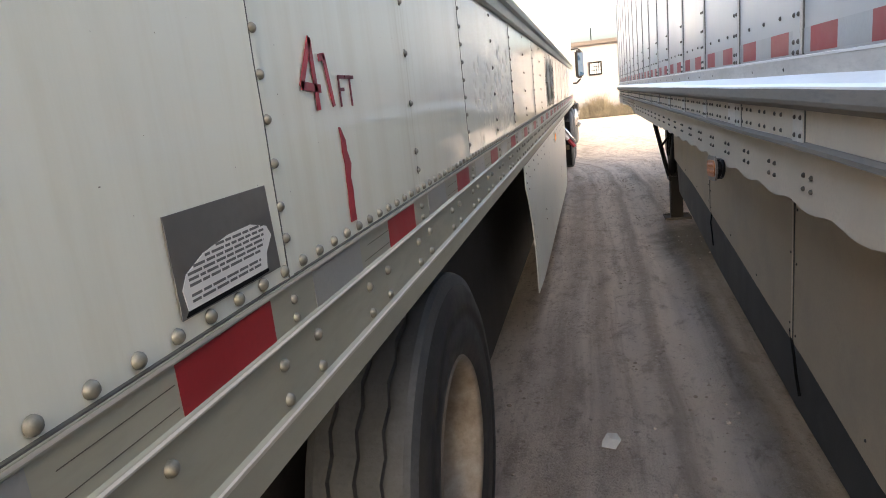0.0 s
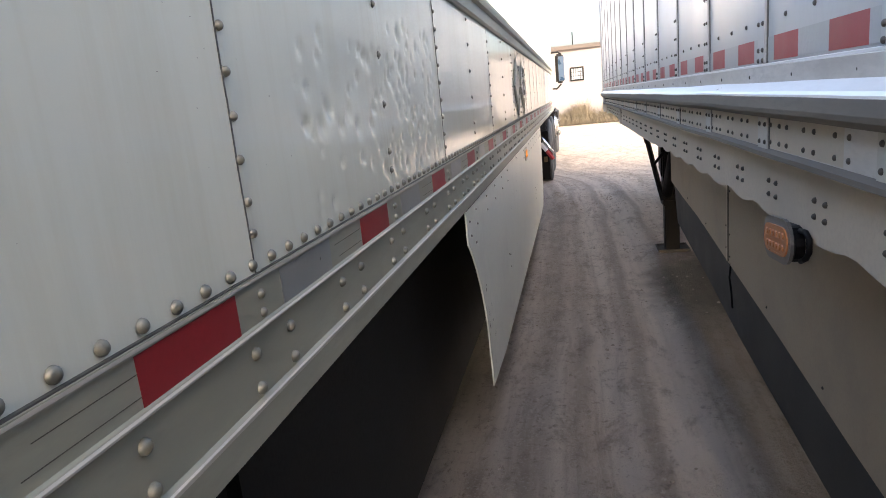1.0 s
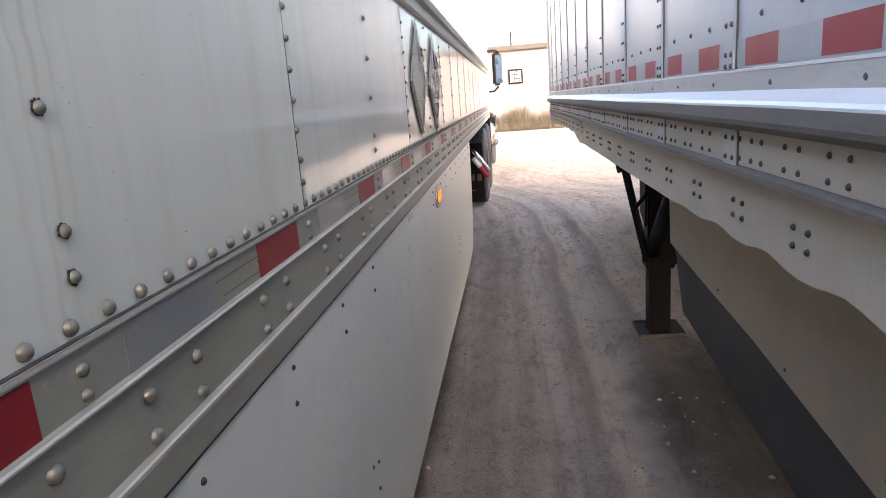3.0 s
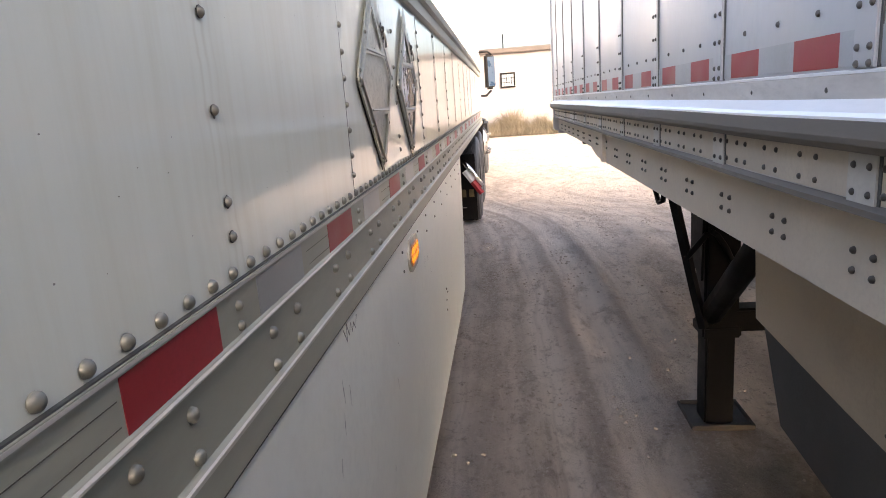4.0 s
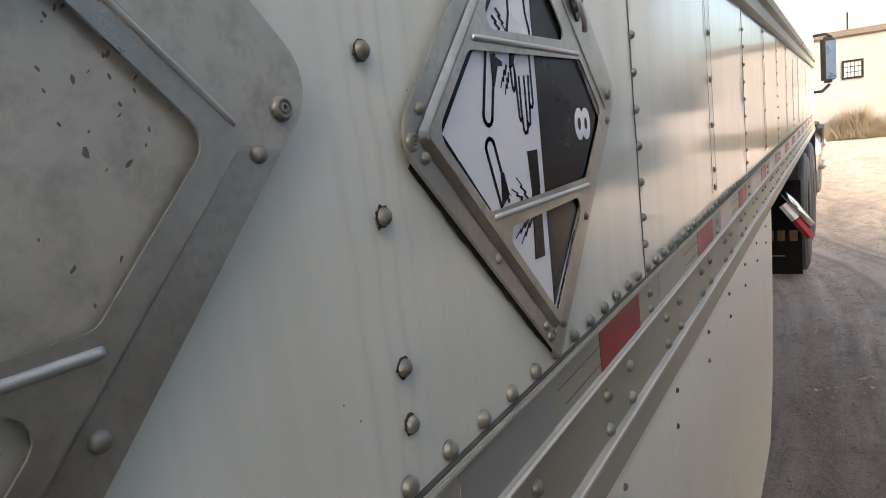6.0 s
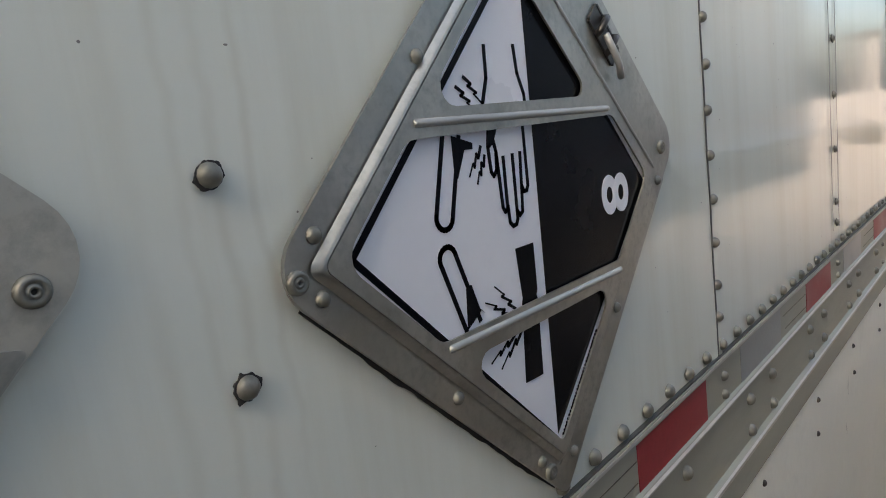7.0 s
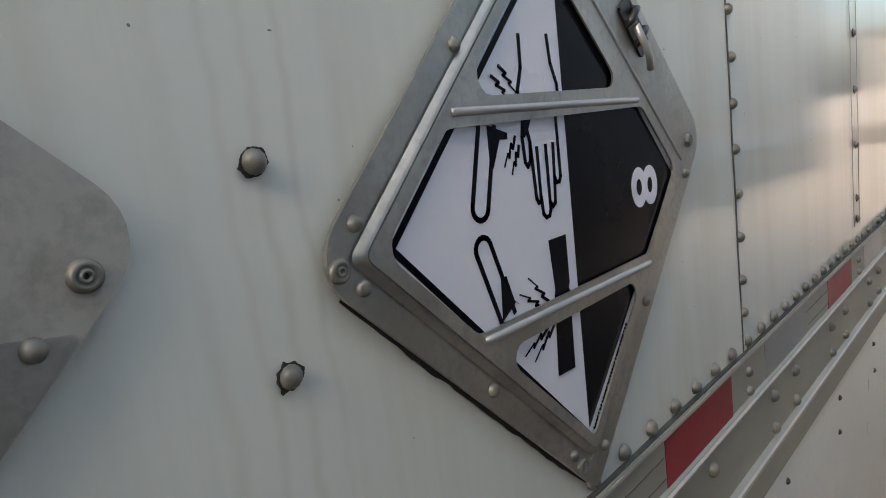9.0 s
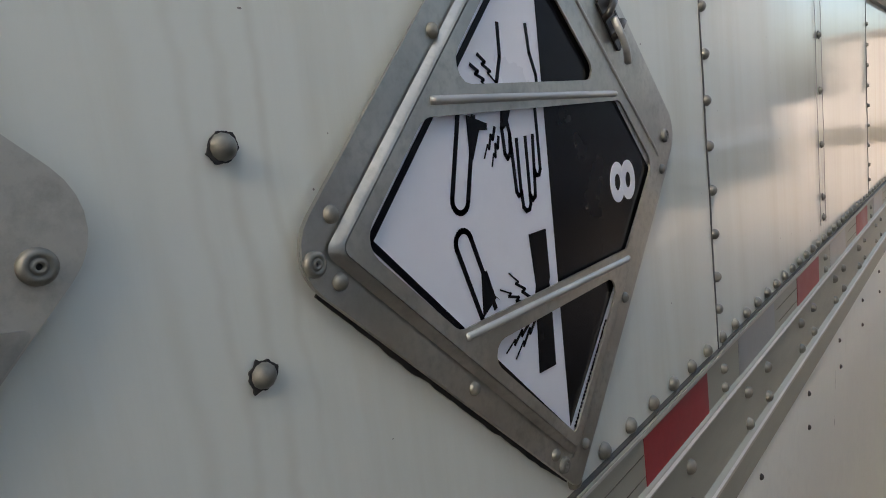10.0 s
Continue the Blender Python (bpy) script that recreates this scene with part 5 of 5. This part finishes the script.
part("mirror_arm", tube(bmesh.new(), [(-0.12, 17.3, 2.36), (0.08, 17.34, 2.37), (0.16, 17.36, 2.30)], 0.02, 8), M_BLACK, T, smooth=True)
part("mirror_arm", tube(bmesh.new(), [(-0.12, 17.3, 1.50), (0.02, 17.34, 1.50), (0.12, 17.36, 1.60)], 0.025, 8), M_BLACK, T, smooth=True)
part("mirror_glass", boxed(0.075, 0.215, 17.285, 17.298, 1.68, 2.26), M_BLUE, T)
part("front_fender", boxed(-0.5, 0.03, 15.9, 17.3, 0.55, 1.05, bevel=0.06), M_BLACK, T)
part("side_fairing", boxed(-0.10, 0.0, 14.0, 14.06, 0.28, 1.05, bevel=0.01), M_BLACK, T)
for z in (0.50, 0.78):
    part("step", boxed(-0.3, 0.09, 15.0, 15.7, z, z + 0.07, bevel=0.02), M_CHROME, T)
wheel("steer_wheel", T, pose(-0.02, 16.6, 0.50), M_CHROME)

# ---- details of the building ----
M_WEED = material("dry_weeds", (0.105, 0.088, 0.062), 0.8, var=0.5, scale=2.2, fine=12)
M_GLASS = material("window_glass", (0.25, 0.28, 0.32), 0.1, var=0.1, scale=3)
part("window_pane", boxed(0.38, 0.84, 28.975, 28.985, 1.83, 2.29), M_GLASS, W)
for i in range(4):
    part("window_bar", tube(bmesh.new(), [(0.47 + 0.093 * i, 28.955, 1.82), (0.47 + 0.093 * i, 28.955, 2.30)], 0.009, 6), M_BLACK, W)
for z in (1.98, 2.14):
    part("window_bar", tube(bmesh.new(), [(0.37, 28.95, z), (0.85, 28.95, z)], 0.009, 6), M_BLACK, W)
part("plinth", boxed(-14, 3.6, 28.9, 29.0, 0, 0.28), M_FASCIA, W)
part("antenna", tube(bmesh.new(), [(0.49, 29.1, 3.25), (0.49, 29.1, 3.75)], 0.025, 6), M_BLACK, W)
def scrawl(bm, cx, cz, rx, rz, turns, lean):
    """A looping pen line on the wall."""
    pts = []
    for i in range(turns * 10 + 1):
        a = 2 * math.pi * i / 10
        k = i / (turns * 10)
        pts.append((cx + rx * (1 - 0.35 * k) * math.cos(a) + lean * k, cz + rz * (0.75 + 0.35 * math.sin(5 * k)) * math.sin(a + 0.4)))
    for (x0, z0), (x1, z1) in zip(pts, pts[1:]):
        d = Vector((x1 - x0, 0, z1 - z0))
        box(bm, 0, 0.016, 0, 0.004, 0, d.length)
        bmesh.ops.transform(bm, matrix=pose(x0, 28.992, z0, 0, math.degrees(math.atan2(d.x, d.z)), 0), verts=bm.verts[-8:])
    return bm


bm = scrawl(bmesh.new(), 1.66, 1.62, 0.16, 0.16, 1, 0.10)
scrawl(bm, 1.62, 1.30, 0.22, 0.22, 2, 0.16)
scrawl(bm, 1.98, 1.58, 0.15, 0.18, 1, 0.16)
scrawl(bm, 2.05, 1.24, 0.17, 0.13, 2, 0.20)
part("graffiti", bm, M_INK, W, "grey scrawled graffiti")
wv, wf = [], []
for i in range(22000):
    x = random.uniform(-3, 3.8)
    dense = 0.45 + 0.9 * abs(noise.noise(Vector((x * 0.8, 1, 0)))) + 0.3 * noise.noise(Vector((x * 3.1, 4, 0)))
    if x > 1.3:
        dense *= 0.75
    h = 1.15 * dense * random.random() ** 0.8
    y = 28.85 - random.random() ** 1.5 * 0.55
    if random.random() < 0.25:
        h, y = 0.35 * random.random(), 28.3 - 0.3 * random.random()
    w = random.uniform(0.006, 0.016)
    lean = random.uniform(-0.45, 0.45)
    a = random.uniform(0, math.pi)
    z0 = 0.5 * h * random.random()
    wf.append((len(wv), len(wv) + 1, len(wv) + 2))
    wv += [(x - w * math.cos(a), y - w * math.sin(a), z0), (x + w * math.cos(a), y + w * math.sin(a), z0), (x + lean * h, y + 0.2 * lean, h)]
tagged(raw("dry_weeds", wv, wf, M_WEED), "dry brown weeds along the wall base", "weeds", kind="stuff")

# ---- loose things on the ground ----
gv_, gf_ = [], []
heaps = [(random.uniform(-0.1, 2.2), random.uniform(0.5, 12.0), random.uniform(0.06, 0.30)) for _ in range(46)]
for i in range(5200):
    if i % 3:
        hx, hy, hr = heaps[i % len(heaps)]
        x, y = random.gauss(hx, 0.5 * hr), random.gauss(hy, 1.1 * hr)
    else:
        x, y = random.uniform(-0.05, 2.6), random.uniform(-0.5, 14)
    r = 0.002 + 0.011 * random.random() ** 5
    a0 = random.uniform(0, 6.28)
    z = -0.003 + 0.012 * noise.noise(Vector((x * 1.3, y * 0.5, 0)))
    n = len(gv_)
    for q, h in ((1.0, 0.0), (0.75, 0.55)):
        gv_ += [(x + r * q * random.uniform(0.75, 1.25) * math.cos(a0 + k * 1.2566), y + r * q * random.uniform(0.75, 1.25) * math.sin(a0 + k * 1.2566), z + r * h * random.uniform(0.6, 1.2)) for k in range(5)]
    gv_.append((x, y, z + r * random.uniform(0.6, 1.0)))
    gf_ += [(n + k, n + (k + 1) % 5, n + 5 + (k + 1) % 5, n + 5 + k) for k in range(5)] + [(n + 5 + k, n + 5 + (k + 1) % 5, n + 10) for k in range(5)]
M_STONE = material("clods", (0.38, 0.325, 0.275), 0.95, var=0.3, scale=8, fine=60, bump=0.3, spec=0.2)
tagged(raw("gravel", gv_, gf_, M_STONE), "scattered clods and small stones on the dirt", "gravel", kind="stuff")
bm = bmesh.new()
pv = [bm.verts.new(p) for p in ((-0.035, -0.03, 0.006), (0.02, -0.045, 0.004), (0.045, 0.0, 0.02), (0.03, 0.07, 0.012), (-0.01, 0.045, 0.028), (-0.03, 0.01, 0.012))]
cv = bm.verts.new((0.002, 0.005, 0.022))
for i in range(6):
    bm.faces.new((pv[i], pv[(i + 1) % 6], cv))
r = bmesh.ops.solidify(bm, geom=list(bm.faces), thickness=0.002)
tagged(part("paper_scrap", bm, M_PAPER, m=pose(0.362, 1.84, 0.004)), "crumpled white paper scrap on the dirt", "litter")
